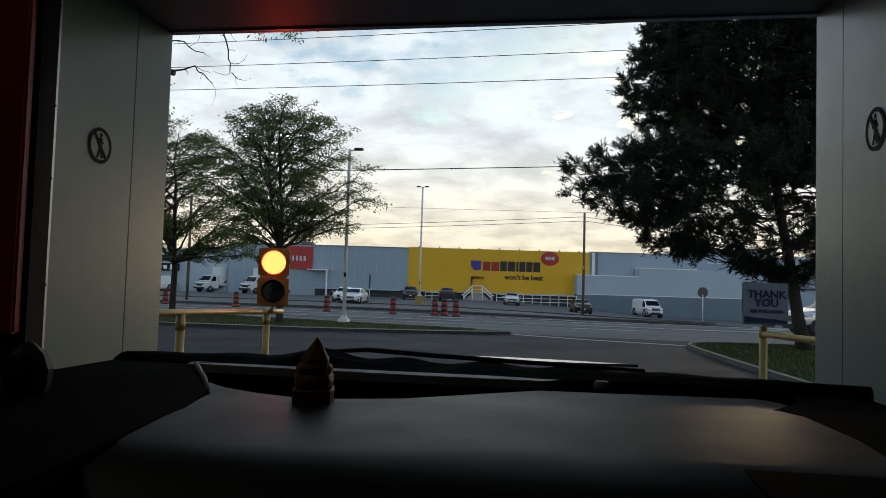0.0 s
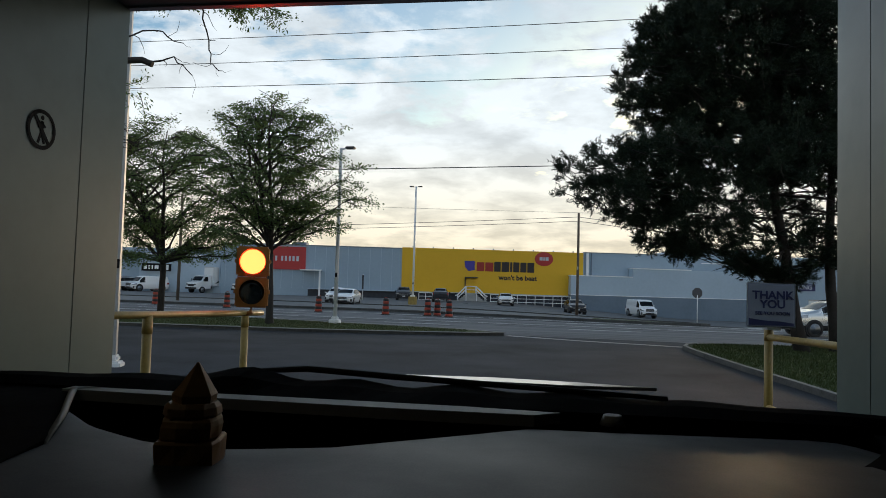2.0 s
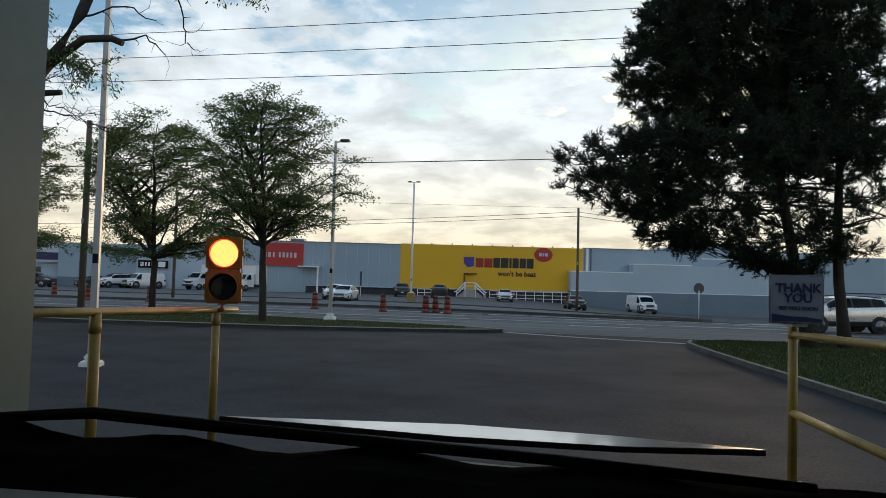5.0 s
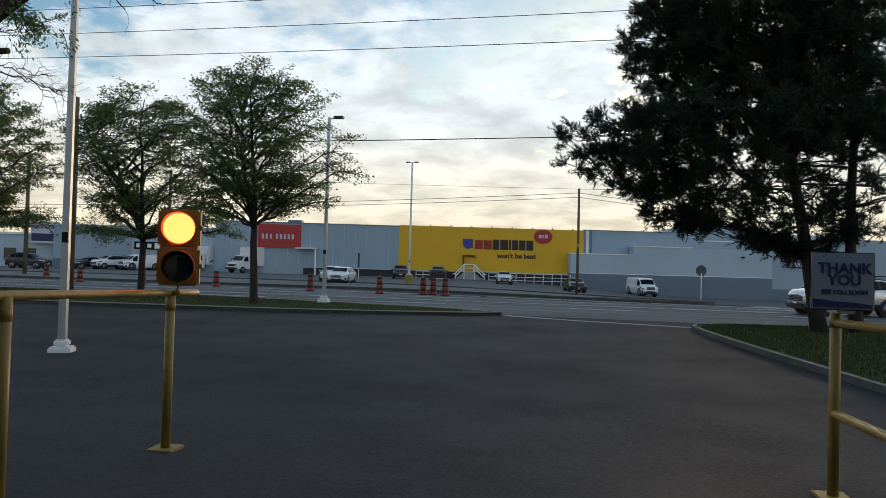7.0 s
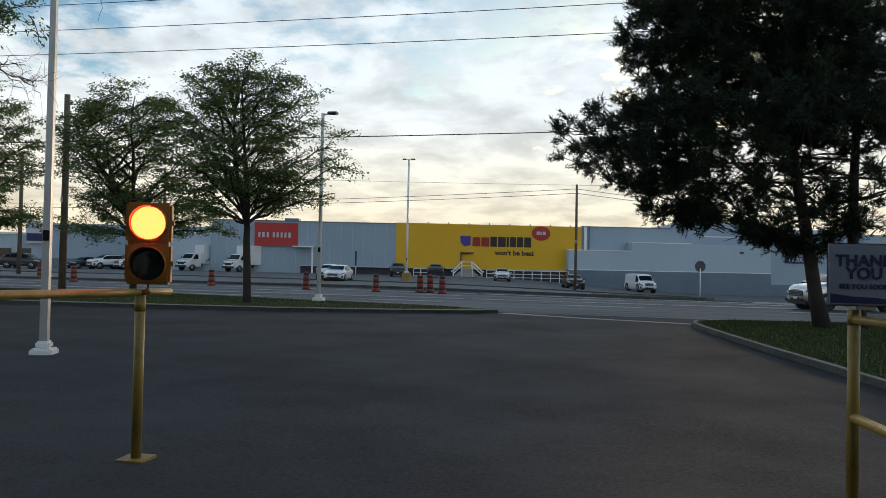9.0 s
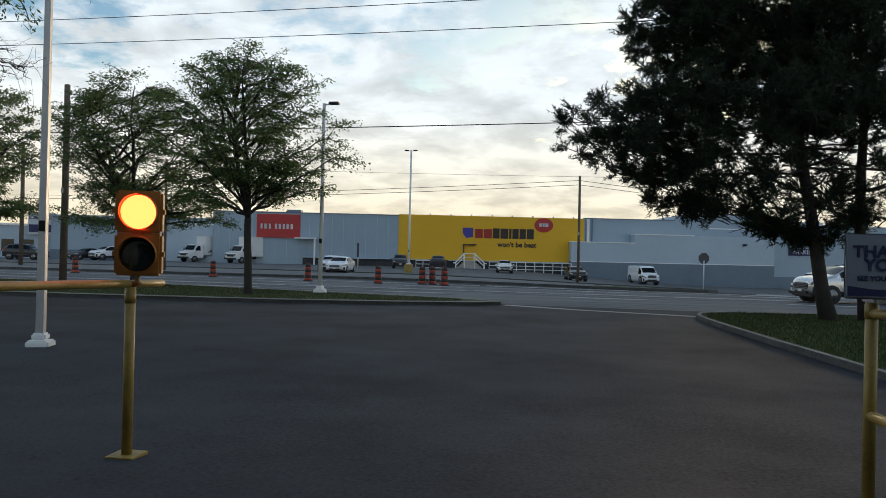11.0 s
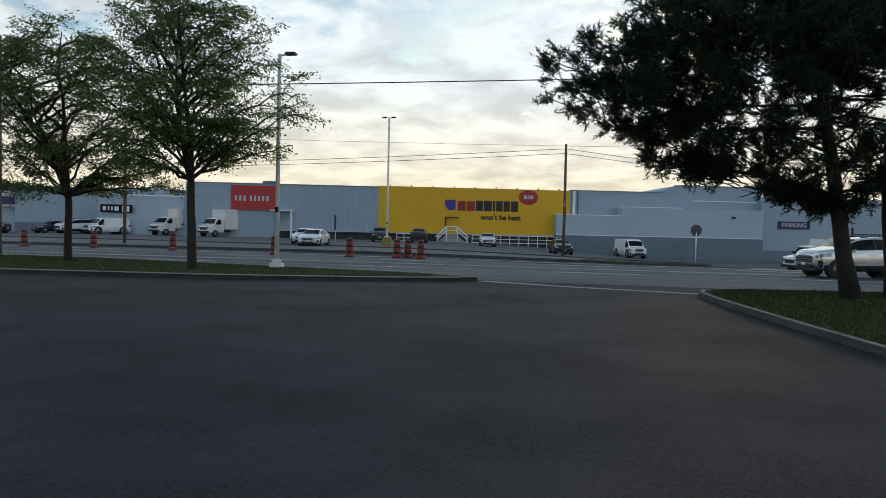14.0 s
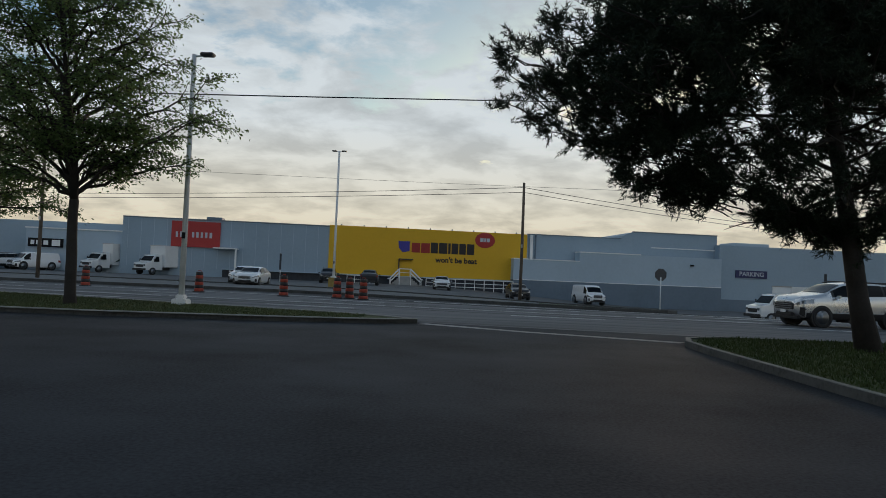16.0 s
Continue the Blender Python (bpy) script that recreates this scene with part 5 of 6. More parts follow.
def vehicle(kind, x, y, turn, size, paint, label, category="car", group="cars across the street", at_z=None):
    """A car at its middle on the ground; turn 0 faces the lane (towards -y). size: length, width, height."""
    L, Wd, H = size
    car = thing({"van": "van", "pickup": "pickup_truck"}.get(kind, "car"), (x, y, gz(x, y) if at_z is None else at_z), turn, label, category, group)
    rows = hull(kind, size)
    bm, rings = bmesh.new(), []
    for _, yy, ring in rows:
        rings.append([bm.verts.new((px, yy, pz)) for px, pz in ring] + [bm.verts.new((-px, yy, pz)) for px, pz in ring[-2::-1]])
    n = len(rings[0])
    for a, b in zip(rings, rings[1:]):
        for k in range(n):
            bm.faces.new((a[k], a[(k + 1) % n], b[(k + 1) % n], b[k])).smooth = k != n - 1
    bm.faces.new(rings[0])
    bm.faces.new(rings[-1])
    part("body", bm, paint, car)
    front, sides, rear = GLASS[kind]
    for s in (-1, 1):
        part("window_surround", skin(rows, sides[0][0] - 0.02, sides[-1][1] + 0.02, 7, 10, s, 0.006), TRIM, car)
        for a, b in sides:
            part("side_window", skin(rows, a, b, 7, 10, s, 0.014), CAR_GLASS, car)
        part("sill_trim", skin(rows, 0.06, 0.95, 0, 2, s, 0.010), TRIM if kind in ("suv", "pickup") else paint, car)
        part("door_handle", boxed((s * Wd / 2 * 0.985 - 0.02, -L / 2 + L * (sides[0][1] - 0.055), H * 0.56), (s * Wd / 2 * 0.985 + 0.03, -L / 2 + L * (sides[0][1] - 0.015), H * 0.58), 0.008), paint, car)
        part("mirror", boxed((s * (Wd / 2 + 0.09) - 0.10, -L / 2 + L * 0.30, H * .64), (s * (Wd / 2 + 0.09) + 0.10, -L / 2 + L * 0.325, H * .71), 0.03), paint, car)
        part("headlamp", skin(rows, 0.0, 0.125, 4, 6, s, 0.012), HEAD_LAMP, car, "swept clear headlamp")
        part("tail_lamp", skin(rows, 0.93, 1.0, 4, 7, s, 0.012), TAIL_LAMP, car, "red tail lamp")
        for t in (0.185, 0.80):
            bm = tube(bmesh.new(), [(s * (Wd / 2 - 0.30), -L / 2 + t * L, 0.235 * H), (s * (Wd / 2 + 0.006), -L / 2 + t * L, 0.235 * H)], 0.25 * H, 24)
            part("wheel_arch", bm, TRIM, car)
            wheel(car, s * (Wd / 2 - 0.09), -L / 2 + t * L, 0.225 * H, 0.24, s)
    part("windscreen", screen(rows, front[0], front[1], (-0.010, 0.014), 0.93), CAR_GLASS, car)
    part("rear_window", screen(rows, rear[0], rear[1], (0.014, 0.014), 0.9), CAR_GLASS, car)
    wide = 0.30 if kind in ("suv", "pickup") else 0.24
    part("grille", boxed((-Wd * wide, -L / 2 - 0.030, H * .37), (Wd * wide, -L / 2 + 0.06, H * .52), 0.03), TRIM, car, "dark grille")
    for k in range(3):
        part("grille_bar", boxed((-Wd * (wide - 0.01), -L / 2 - 0.042, H * (.395 + .042 * k)), (Wd * (wide - 0.01), -L / 2 + 0.0, H * (.411 + .042 * k)), 0.006), RIM, car)
    part("bumper", boxed((-Wd * 0.40, -L / 2 - 0.005, H * .17), (Wd * 0.40, -L / 2 + 0.22, H * .25), 0.04), TRIM, car)
    part("lower_grille", boxed((-Wd * 0.26, -L / 2 - 0.02, H * .235), (Wd * 0.26, -L / 2 + 0.10, H * .315), 0.03), TRIM, car)
    for s in (-1, 1):
        part("fog_lamp", skin(rows, 0.012, 0.055, 1, 3, s, 0.010), TRIM, car, "dark fog lamp pocket")
        if kind == "suv":
            line = [(s * ring[12][0], yy, ring[12][1] + 0.045) for f, yy, ring in rows if 0.42 <= f <= 0.86]
            part("roof_rail", tube(bmesh.new(), line, 0.022, 6), TRIM, car)
            line = [(s * (ring[2][0] + 0.012), yy, ring[2][1]) for f, yy, ring in rows if 0.30 <= f <= 0.70]
            part("door_strip", tube(bmesh.new(), line, 0.018, 6), RIM, car, "bright strip low on the doors")
    part("rear_bumper", boxed((-Wd * 0.42, L / 2 - 0.14, H * .20), (Wd * 0.42, L / 2 + 0.03, H * .33), 0.04), TRIM, car)
    part("number_plate", boxed((-0.15, -L / 2 - 0.050, H * .30), (0.15, -L / 2 - 0.03, H * .36), 0.004), WHITE, car)
    return car


def box_truck(x, y, turn, box_size, label, cab=True, stripe=None):
    L, Wd, H = box_size
    truck = thing("box_truck", (x, y, gz(x, y)), turn, label, "truck", "trucks")
    part("cargo_box", boxed((-Wd / 2, 0.0, 0.9), (Wd / 2, L, 0.9 + H), 0.04), BOX_WHITE, truck)
    part("corner_rail", boxed((-Wd / 2 - 0.02, -0.03, 0.88), (Wd / 2 + 0.02, 0.04, 0.98), 0.01), STEEL, truck)
    part("corner_rail", boxed((-Wd / 2 - 0.02, -0.03, 0.84 + H), (Wd / 2 + 0.02, 0.04, 0.92 + H), 0.01), STEEL, truck)
    part("chassis", boxed((-0.45, -1.6, 0.55), (0.45, L - 0.3, 0.9), 0.03), TRIM, truck)
    for s in (-1, 1):
        for t in ((-1.6, L * 0.72) if cab else (L * 0.65, L * 0.8)):
            wheel(truck, s * (Wd / 2 - 0.25), t, 0.42, 0.28, s)
    if stripe:
        bm = bmesh.new()
        ring = [(L * 0.05, 1.2), (L * 0.30, 1.5), (L * 0.5, 2.2), (L * 0.55, 3.0), (L * 0.38, 2.1), (L * 0.2, 1.7)]
        bm.faces.new([bm.verts.new((Wd / 2 + 0.012, a, b)) for a, b in ring])
        part("stripe", bm, stripe, truck, "dark curved stripe")
    if cab:
        bm, rings = bmesh.new(), []
        for yy, zt, w in ((-2.55, 1.15, 0.82), (-2.5, 1.35, 0.92), (-1.75, 1.5, 0.98), (-1.15, 2.25, 0.88), (-0.55, 2.32, 0.9), (-0.08, 2.3, 0.9)):
            rings.append([bm.verts.new(v) for v in ((w, yy, 0.55), (w * 1.02, yy, 1.0), (w, yy, min(zt, 1.45)), (w * 0.9, yy, zt), (-w * 0.9, yy, zt), (-w, yy, min(zt, 1.45)), (-w * 1.02, yy, 1.0), (-w, yy, 0.55))])
        for a, b in zip(rings, rings[1:]):
            for k in range(8):
                bm.faces.new((a[k], a[(k + 1) % 8], b[(k + 1) % 8], b[k]))
        bm.faces.new(rings[0])
        bm.faces.new(rings[-1])
        part("cab", bm, CAR_WHITE, truck)
        bm = bmesh.new()
        bm.faces.new([bm.verts.new(v) for v in ((-0.86, -1.70, 1.58), (0.86, -1.70, 1.58), (0.76, -1.24, 2.16), (-0.76, -1.24, 2.16))])
        part("windscreen", bm, CAR_GLASS, truck)
        for s in (-1, 1):
            bm = bmesh.new()
            bm.faces.new([bm.verts.new(v) for v in ((s * 0.99, -1.45, 1.5), (s * 0.96, -0.6, 1.5), (s * 0.94, -0.65, 2.1), (s * 0.93, -1.05, 2.1))])
            part("side_window", bm, CAR_GLASS, truck)
            part("headlamp", boxed((s * 0.72 - 0.12, -2.6, 1.0), (s * 0.72 + 0.12, -2.5, 1.2), 0.02), HEAD_LAMP, truck)
            part("mirror", boxed((s * 1.12 - 0.08, -1.5, 1.5), (s * 1.12 + 0.08, -1.44, 1.85), 0.02), TRIM, truck)
        part("grille", boxed((-0.55, -2.6, 0.85), (0.55, -2.52, 1.15), 0.02), TRIM, truck)
        part("bumper", boxed((-0.95, -2.7, 0.5), (0.95, -2.5, 0.72), 0.03), TRIM, truck)
    return truck


GREEN_STRIPE = material("dark_green_stripe", (0.02, 0.05, 0.04), 0.5)
vehicle("sedan", -19.2, 63.5, 8, (4.4, 1.78, 1.4), CAR_WHITE, "white car parked behind the hatchback")
vehicle("hatch", -16.9, 58.6, 3, (4.0, 1.75, 1.36), CAR_WHITE, "white hatchback parked in the far lot")
vehicle("suv", -5.0, 82.5, 5, (4.2, 1.78, 1.4), CAR_WHITE, "white crossover parked by the loading dock")
vehicle("suv", -17.3, 84.0, 12, (4.4, 1.8, 1.6), CAR_DARK, "dark crossover parked by the lamp post")
vehicle("sedan", -12.5, 82.0, 188, (4.6, 1.85, 1.6), CAR_DARK, "dark car parked facing the dock")
vehicle("suv", 2.6, 75.0, 8, (4.2, 1.78, 1.45), CAR_DARK, "dark car parked near the slim pole")
vehicle("van", 11.0, 89.0, 14, (5.6, 2.05, 2.15), CAR_WHITE, "white cargo van parked by the pale wall", "van")
vehicle("suv", 13.2, 36.2, -78, (4.6, 1.86, 1.66), CAR_SILVER, "silver crossover on the street beyond the pines", group="cars on the street")
vehicle("van", -51.5, 85.5, -26, (5.2, 2.0, 2.0), CAR_WHITE, "white cargo van parked by the annex", "van")
vehicle("suv", -55.1, 85.0, -24, (4.8, 1.95, 1.8), CAR_WHITE, "white crossover parked by the annex")
vehicle("sedan", -57.8, 84.5, -24, (4.6, 1.85, 1.5), CAR_DARK, "dark car parked by the annex")
vehicle("pickup", -50.5, 91.0, -30, (5.6, 2.0, 1.9), CAR_WHITE, "white pickup parked beside a box truck", "pickup")
vehicle("suv", -59.5, 76.0, 95, (4.7, 1.95, 1.8), CAR_DARK, "dark crossover parked at the lot's far end")
box_truck(-44.9, 88.6, -20, (5.4, 2.4, 2.5), "white box truck with a dark stripe in the lot", stripe=GREEN_STRIPE)
box_truck(-38.5, 88.4, -20, (5.4, 2.4, 2.5), "plain white box truck parked by the annex")
box_truck(23.2, 67.0, -74, (4.0, 2.3, 2.05), "white box truck parked by the side wall")
box_truck(27.4, 68.2, -76, (2.9, 2.3, 2.05), "white trailer parked behind a box truck", cab=False)
vehicle("sedan", 18.7, 36.9, -82, (4.4, 1.78, 1.38), CAR_WHITE, "white sedan waiting behind a silver crossover", group="cars on the street")

# ---- construction drums ----
DRUM = material("drum_orange", (0.34, 0.045, 0.02), 0.55, vary=0.2)
BAND = material("drum_dark_band", (0.022, 0.02, 0.02), 0.4)


def drum(x, y, tall=1.0):
    z = gz(x, y)
    d = thing("construction_drum", (x, y, z), 0, "orange construction drum with dark bands on the road", "traffic drum", "construction drums")
    part("foot", tube(bmesh.new(), [(0, 0, 0), (0, 0, 0.06)], [0.30, 0.28], 16), TRIM, d)
    hs = [0.05 + (tall - 0.05) * k / 6 for k in range(7)]
    for k in range(6):
        r = 0.225 - 0.010 * k
        part("band" if k % 2 else "shell", tube(bmesh.new(), [(0, 0, hs[k]), (0, 0, hs[k] + 0.02), (0, 0, hs[k + 1] - 0.012), (0, 0, hs[k + 1])], [r - 0.012, r, r - 0.006, r - 0.018], 16), BAND if k % 2 else DRUM, d)
    part("grip", tube(bmesh.new(), [(-0.1, 0, tall - 0.02), (-0.08, 0, tall + 0.06), (0.08, 0, tall + 0.06), (0.1, 0, tall - 0.02)], 0.018, 6), DRUM, d)
    return d


first = drum(-14.06, 42.6)
for x, y in ((-9.75, 42.3), (-7.3, 43.0), (-6.75, 43.3), (-5.9, 42.4), (-26.5, 45.3), (-30.4, 44.4), (-20.9, 44.4), (-36.0, 48.5)):
    copy_thing(first, pose(x, y, gz(x, y), 0, 0, (x * 37) % 60))

# ---- traffic sign, boulevard kerbs ----
stop = thing("traffic_sign", (9.8, 50.0, gz(9.8, 50.0)), 12, "octagonal sign on a thin post seen from behind", "sign")
part("post", tube(bmesh.new(), [(0, 0, -0.1), (0, 0, 2.0)], 0.035, 8), GALV, stop)
bm = bmesh.new()
prism(bm, [(0.37 * math.cos((k + 0.5) * math.pi / 4), 0.37 * math.sin((k + 0.5) * math.pi / 4)) for k in range(8)], 0.0, 0.02)
bmesh.ops.transform(bm, matrix=Matrix.Translation((0, 0.04, 2.15)) @ pose(0, 0, 0, 90), verts=bm.verts)
part("plate", bm, SOFFIT, stop, "dark unpainted back")


# ---- gate by the side street ----
MESH_STEEL = material("dark_gate_steel", (0.035, 0.035, 0.035), 0.5, metal=0.5)
gate = thing("chain_link_gate", (16.6, 45.0, gz(16.6, 45.0)), 4, "dark steel gate with wire mesh beside the street", "gate")
for x, h in ((0.0, 2.35), (3.2, 2.1), (6.4, 2.1)):
    part("post", tube(bmesh.new(), [(x, 0, -0.1), (x, 0, h)], 0.07, 8), MESH_STEEL, gate)
for z in (0.25, 1.15, 2.0):
    part("bar", tube(bmesh.new(), [(0, 0, z), (6.4, 0, z)], 0.035, 6), MESH_STEEL, gate)
bm = bmesh.new()
for k in range(34):
    x = k * 0.19
    for s in (1, -1):
        a, b = (x, 0.25), (x + s * 1.75, 2.0)
        if b[0] < 0:
            b = (0.0, 0.25 + x)
        if b[0] > 6.4:
            b = (6.4, 0.25 + (6.4 - x))
        tube(bm, [(a[0], 0, a[1]), (b[0], 0, b[1])], 0.008, 3, False)
part("wire_mesh", bm, MESH_STEEL, gate)


# ---- the car in the bay: dashboard, cowl and body, standing at the exit ----
DASH = material("grey_dash_plastic", (0.052, 0.064, 0.082), 0.52, vary=0.2, grain=400.0, patch=6.0, bump=0.0006, spec=0.45)
DASH_BLACK = material("black_dash_plastic_and_shade", (0.004, 0.004, 0.005), 0.9, vary=0.2, spec=0.03)
LEDGE = material("grey_ledge_and_glints", (0.50, 0.50, 0.47), 0.5, vary=0.15)
CARVED = material("amber_carved_wood", (0.50, 0.29, 0.12), 0.5, vary=0.4, grain=60.0)
DARK_CARVED = material("dark_carved_wood", (0.03, 0.022, 0.018), 0.55, vary=0.3)

own = thing("parked_car", (-0.2, 0.48, 0.46), 0, "open dark car body with a grey dashboard at the wash exit", "car")


def own_part(name, bm, mat, label=""):
    bmesh.ops.translate(bm, vec=(0.2, -0.4, -0.46), verts=bm.verts)
    return part(name, bm, mat, own, label)


EDGE_X = [-0.98, -0.85, -0.65, -0.54, -0.44, -0.37, -0.27, -0.21, -0.10, -0.03, 0.11, 0.29, 0.51, 0.60]
EDGE_Y = [1.46, 1.44, 1.26, 1.20, 1.17, 1.19, 1.23, 1.28, 1.37, 1.43, 1.44, 1.46, 1.48, 1.47]
bm, grid = bmesh.new(), []
for i in range(61):
    x = -0.98 + 1.58 * i / 60
    edge = float(np.interp(x, EDGE_X, EDGE_Y))
    col = []
    for f in (0.0, 0.02, 0.06, 0.12, 0.3, 0.5, 0.7, 0.85, 0.95, 0.985, 1.0, 1.0):
        y = 0.56 + (edge - 0.56) * f
        z = 1.572 - 0.10 * (1 - smooth(0.0, 0.14, f)) + 0.012 * math.sin(math.pi * f) - 0.05 * smooth(0.38, 0.62, abs(x + 0.19) - 0.2)
        z -= 0.006 * smooth(0.95, 1.0, f)
        col.append([x, y, z])
    col[-1][2] -= 0.07
    grid.append([bm.verts.new(v) for v in col])
for a, b in zip(grid, grid[1:]):
    for k in range(len(a) - 1):
        f = bm.faces.new((a[k], b[k], b[k + 1], a[k + 1]))
        f.smooth = k < len(a) - 2
low = [bm.verts.new((c[0].co.x, 0.60, 1.05)) for c in grid]
for k in range(60):
    bm.faces.new((low[k], low[k + 1], grid[k + 1][0], grid[k][0]))
own_part("dash_pad", bm, DASH, "grey soft plastic dashboard pad")
bm = prism(bmesh.new(), [(-1.02, 0.52), (-0.50, 0.52), (-0.56, 0.95), (-0.60, 1.10), (-0.68, 1.24), (-0.77, 1.38), (-0.82, 1.45), (-1.02, 1.46)], 1.46, 1.584)
own_part("dash_end", bm, DASH_BLACK, "black end of the dashboard")
# Highlight along the pad's rim, painted as a thin pale tube.
bm = tube(bmesh.new(), [(-0.60, 1.10, 1.580), (-0.68, 1.24, 1.585), (-0.77, 1.38, 1.588), (-0.80, 1.43, 1.588), (-0.785, 1.452, 1.586), (-0.74, 1.455, 1.584)], [0.003, 0.005, 0.006, 0.005, 0.004, 0.003], 8)
own_part("pad_lip", bm, LEDGE, "pale tube painting the highlight on the dashboard pad's rim")
# Shade over the pad's right end, painted as a black piece on top.
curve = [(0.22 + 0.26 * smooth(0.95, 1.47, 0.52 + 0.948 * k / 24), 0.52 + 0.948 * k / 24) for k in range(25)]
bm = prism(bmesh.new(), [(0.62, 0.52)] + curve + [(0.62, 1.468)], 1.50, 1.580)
own_part("passenger_pad", bm, DASH_BLACK, "black piece standing in for shade on the dashboard's right")
own_part("vent_well", boxed((-0.90, 1.12, 1.46), (0.02, 1.445, 1.51), 0.004), DASH_BLACK, "black sunken vent well")
own_part("well_back", boxed((-0.95, 1.446, 1.46), (0.05, 1.468, 1.569), 0.002), DASH_BLACK)
bm = bmesh.new()
prism(bm, [(-0.82, 1.425), (-0.55, 1.420), (-0.24, 1.420), (-0.02, 1.428), (0.02, 1.462), (-0.24, 1.478), (-0.82, 1.480)], 1.570, 1.588)
own_part("defroster_ledge", bm, LEDGE, "pale grey defroster ledge")
bm, rows = bmesh.new(), []
for i in range(50):
    x = -1.02 + 1.66 * i / 49
    hump = 0.016 * math.exp(-((x + 0.55) / 0.09) ** 2) + 0.006 * math.sin(x * 31) * math.exp(-((x + 0.3) / 0.5) ** 2)
    y0 = 1.47 + 0.02 * (x + 0.2)
    far = 1.60 - 0.14 * (x + 0.2) ** 2
    rows.append([bm.verts.new(v) for v in ((x, y0, 1.50), (x, y0, 1.588), (x, (y0 + far) / 2, 1.598 + hump * 0.6), (x, far, 1.600 + hump), (x, far + 0.02, 1.56))])
for a, b in zip(rows, rows[1:]):
    for k in range(4):
        bm.faces.new((a[k], b[k], b[k + 1], a[k + 1]))
own_part("cowl", bm, DASH_BLACK, "black windscreen cowl and seal")
# The sky's glint on the dark bonnet, made as a small silver plate.
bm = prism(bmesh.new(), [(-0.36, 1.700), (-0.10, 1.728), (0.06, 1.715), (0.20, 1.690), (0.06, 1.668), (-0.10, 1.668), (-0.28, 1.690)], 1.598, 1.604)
own_part("bonnet_edge", bm, CAR_SILVER, "silver plate standing in for the sky's glint on the bonnet")
own_part("wiper", tube(bmesh.new(), [(-0.62, 1.60, 1.604), (-0.45, 1.612, 1.618), (-0.30, 1.610, 1.612), (0.0, 1.59, 1.606), (0.2, 1.56, 1.604)], [0.004, 0.006, 0.006, 0.005, 0.004], 8), TRIM, "black wiper arm along the cowl")
# A small white reflection on the dashboard, painted as a pale stub.
bm = tube(bmesh.new(), [(0.10, 1.455, 1.575), (0.10, 1.455, 1.590)], [0.02, 0.014], 14)
own_part("sensor", bm, LEDGE)
bm, rows = bmesh.new(), []
for k in range(9):
    f = k / 8
    y, w = 1.60 + 1.1 * f, 0.74 + 0.05 * math.sin(f * 3)
    z = 1.55 - 0.10 * f - 0.16 * f * f
    rows.append([bm.verts.new((-0.2 + w * s, y - 0.05 * s * s * f, z - 0.05 * s * s)) for s in (-1, -0.8, -0.4, 0, 0.4, 0.8, 1)])
for a, b in zip(rows, rows[1:]):
    for k in range(6):
        bm.faces.new((a[k], a[k + 1], b[k + 1], b[k])).smooth = True
own_part("bonnet", bm, CAR_DARK, "dark glossy bonnet")
bm = bmesh.new()
for s in (-1, 1):
    side = [(-1.9, 0.80), (-1.9, 1.30), (0.5, 1.36), (1.55, 1.44), (2.62, 1.26), (2.72, 0.95), (2.6, 0.72), (2.42, 0.70), (2.3, 1.0), (2.05, 1.12), (1.78, 1.0), (1.66, 0.68), (-0.75, 0.68), (-0.9, 1.0), (-1.15, 1.12), (-1.4, 1.0), (-1.55, 0.70)]
    a = [bm.verts.new((-0.2 + s * 0.92, y, z)) for y, z in side]
    b = [bm.verts.new((-0.2 + s * 0.84, y, z)) for y, z in side]
    bm.faces.new(a)
    bm.faces.new(b)
    for k in range(len(a)):
        bm.faces.new((a[k], a[(k + 1) % len(a)], b[(k + 1) % len(b)], b[k]))
box(bm, (-1.03, 2.62, 0.75), (0.63, 2.76, 1.2), 0.04)
box(bm, (-1.04, -1.95, 0.75), (0.64, -1.85, 1.3), 0.04)
box(bm, (-1.04, -1.9, 0.68), (0.64, 2.65, 0.76))
box(bm, (-1.04, 0.60, 0.76), (0.64, 0.66, 1.40))
own_part("body", bm, CAR_DARK, "dark car body sides and floor")
for s in (-1, 1):
    for y in (2.04, -1.16):
        w = wheel(own, s * 0.80, y - 0.4, 0.33, 0.22, s)



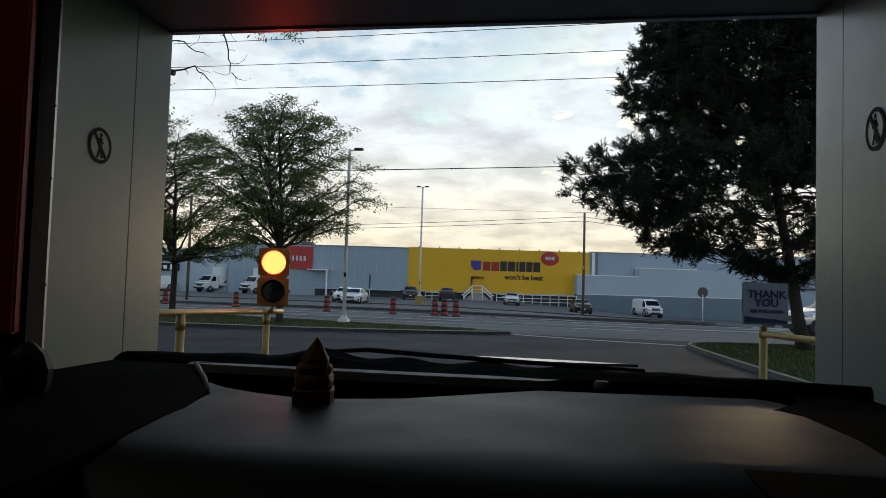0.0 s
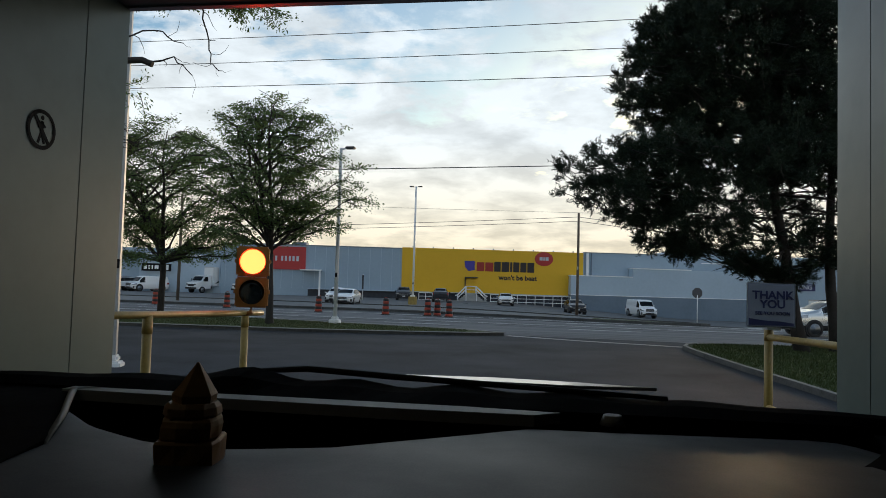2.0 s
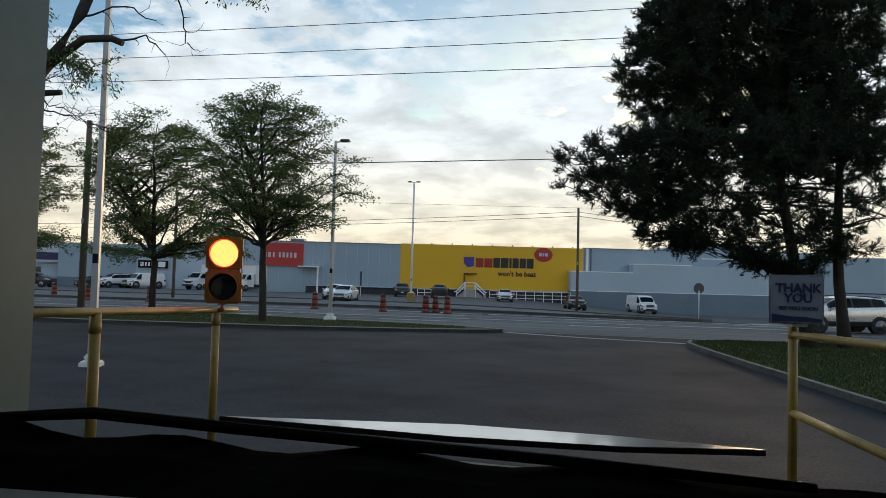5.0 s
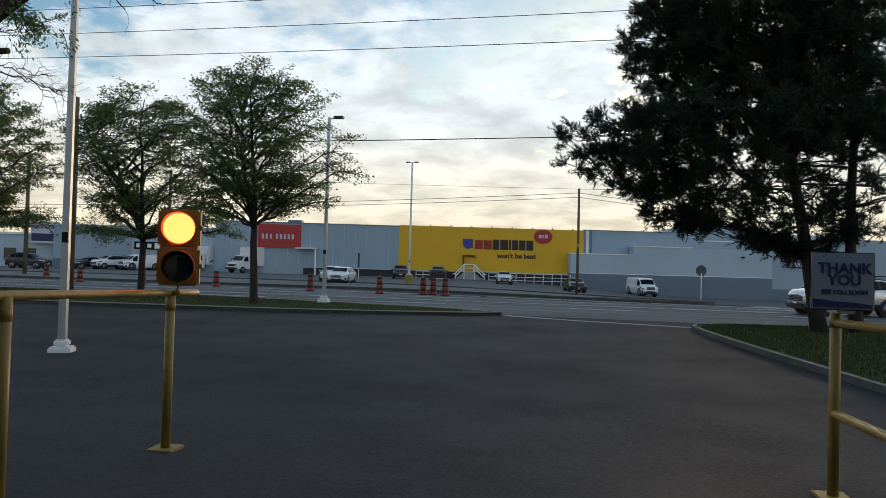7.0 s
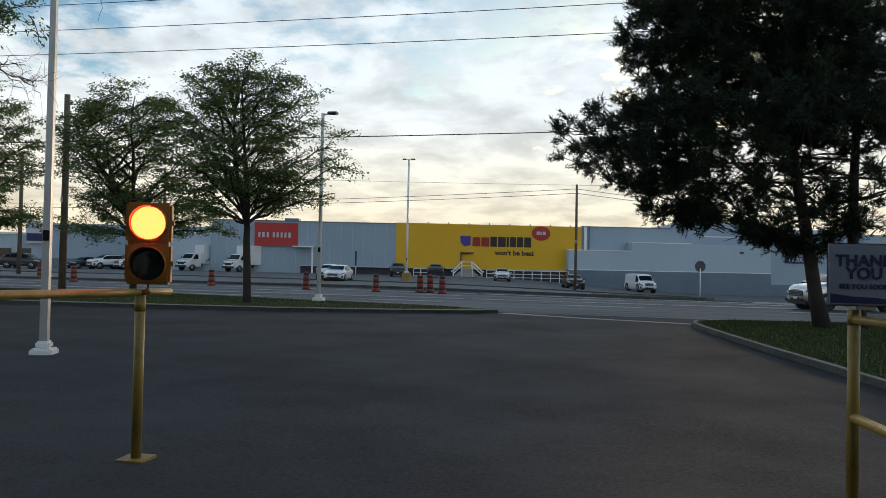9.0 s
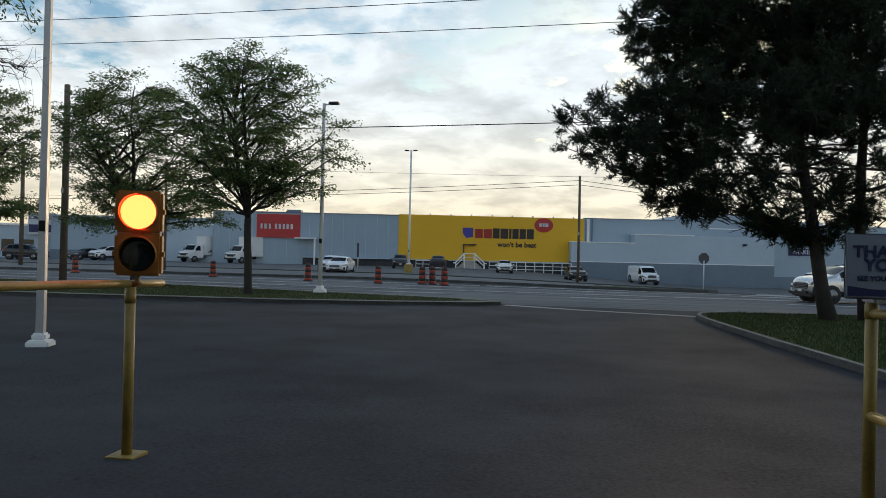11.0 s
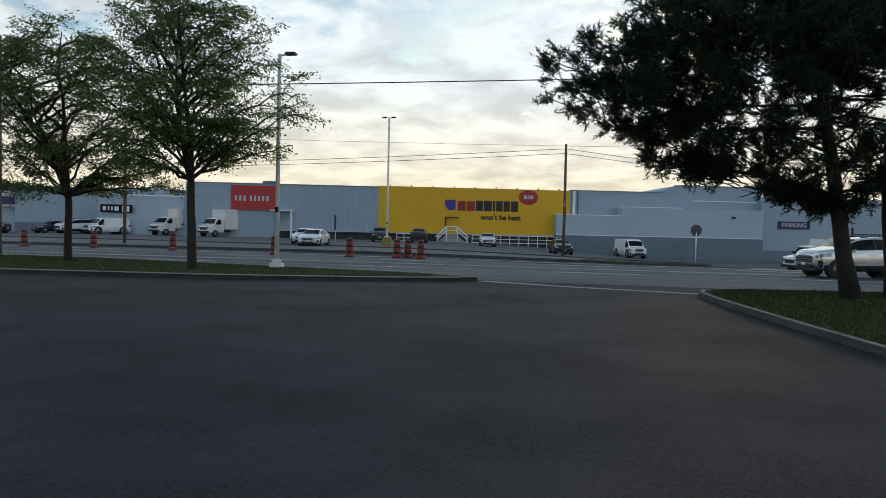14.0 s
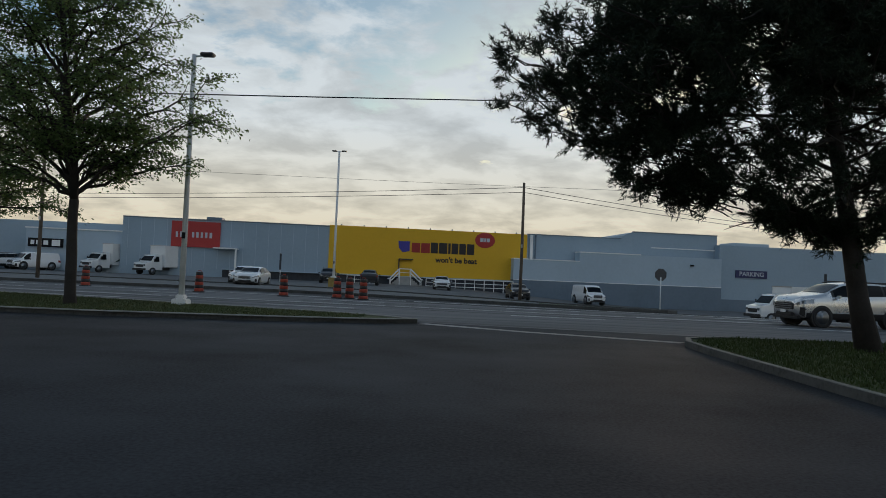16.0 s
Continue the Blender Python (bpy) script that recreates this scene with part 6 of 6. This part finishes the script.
def turned(rows, sides, squareness=0.0, skew=0.0):
    """A carved tier: rings of (height, radius), from round to nearly square, with slightly uneven facets."""
    bm, rings = bmesh.new(), []
    for z, r in rows:
        ring = []
        for k in range(sides):
            a = (k + 0.5) * math.tau / sides
            c, q = math.cos(a), math.sin(a)
            f = (1.0 - squareness) + squareness / max(abs(c), abs(q))
            f *= 1.0 + 0.03 * math.sin(k * 5.0 + z * 140.0)
            ring.append(bm.verts.new((r * c * f + skew * z, r * q * f, z)))
        rings.append(ring)
    for a, b in zip(rings, rings[1:]):
        for k in range(sides):
            bm.faces.new((a[k], a[(k + 1) % sides], b[(k + 1) % sides], b[k]))
    bm.faces.new(rings[0])
    bm.faces.new(rings[-1])
    return bm


carving = thing("dashboard_ornament", (-0.40, 1.16, 1.572), 12, "amber carved tiered ornament on the dashboard", "ornament", "dashboard ornaments")
part("base", turned(((0.0, 0.0325), (0.003, 0.034), (0.029, 0.034), (0.032, 0.032)), 12, 0.75), CARVED, carving)
part("tier", turned(((0.032, 0.030), (0.035, 0.0325), (0.047, 0.033), (0.053, 0.0315), (0.056, 0.029)), 12, 0.45), CARVED, carving)
part("tier", turned(((0.056, 0.0285), (0.059, 0.031), (0.067, 0.0305), (0.072, 0.027)), 10, 0.35), CARVED, carving)
part("tip", turned(((0.072, 0.0255), (0.080, 0.0265), (0.088, 0.0205), (0.100, 0.0125), (0.116, 0.0012)), 5, 0.0, 0.03), CARVED, carving)
dark = thing("dashboard_ornament", (-0.86, 1.06, 1.579), 0, "small dark carved ornament on a flat base", "ornament", "dashboard ornaments")
bm = bmesh.new()
rings = []
for z, r in ((0.004, 0.03), (0.02, 0.036), (0.045, 0.038), (0.07, 0.028), (0.085, 0.012), (0.09, 0.004)):
    rings.append([bm.verts.new((r * math.cos(k * math.tau / 9), r * math.sin(k * math.tau / 9), z)) for k in range(9)])
for a, b in zip(rings, rings[1:]):
    for k in range(9):
        bm.faces.new((a[k], a[(k + 1) % 9], b[(k + 1) % 9], b[k]))
bm.faces.new(rings[0])
bm.faces.new(rings[-1])
part("carving", bm, DARK_CARVED, dark)
part("base", boxed((-0.04, -0.035, -0.004), (0.075, 0.03, 0.004), 0.002), DARK_CARVED, dark)
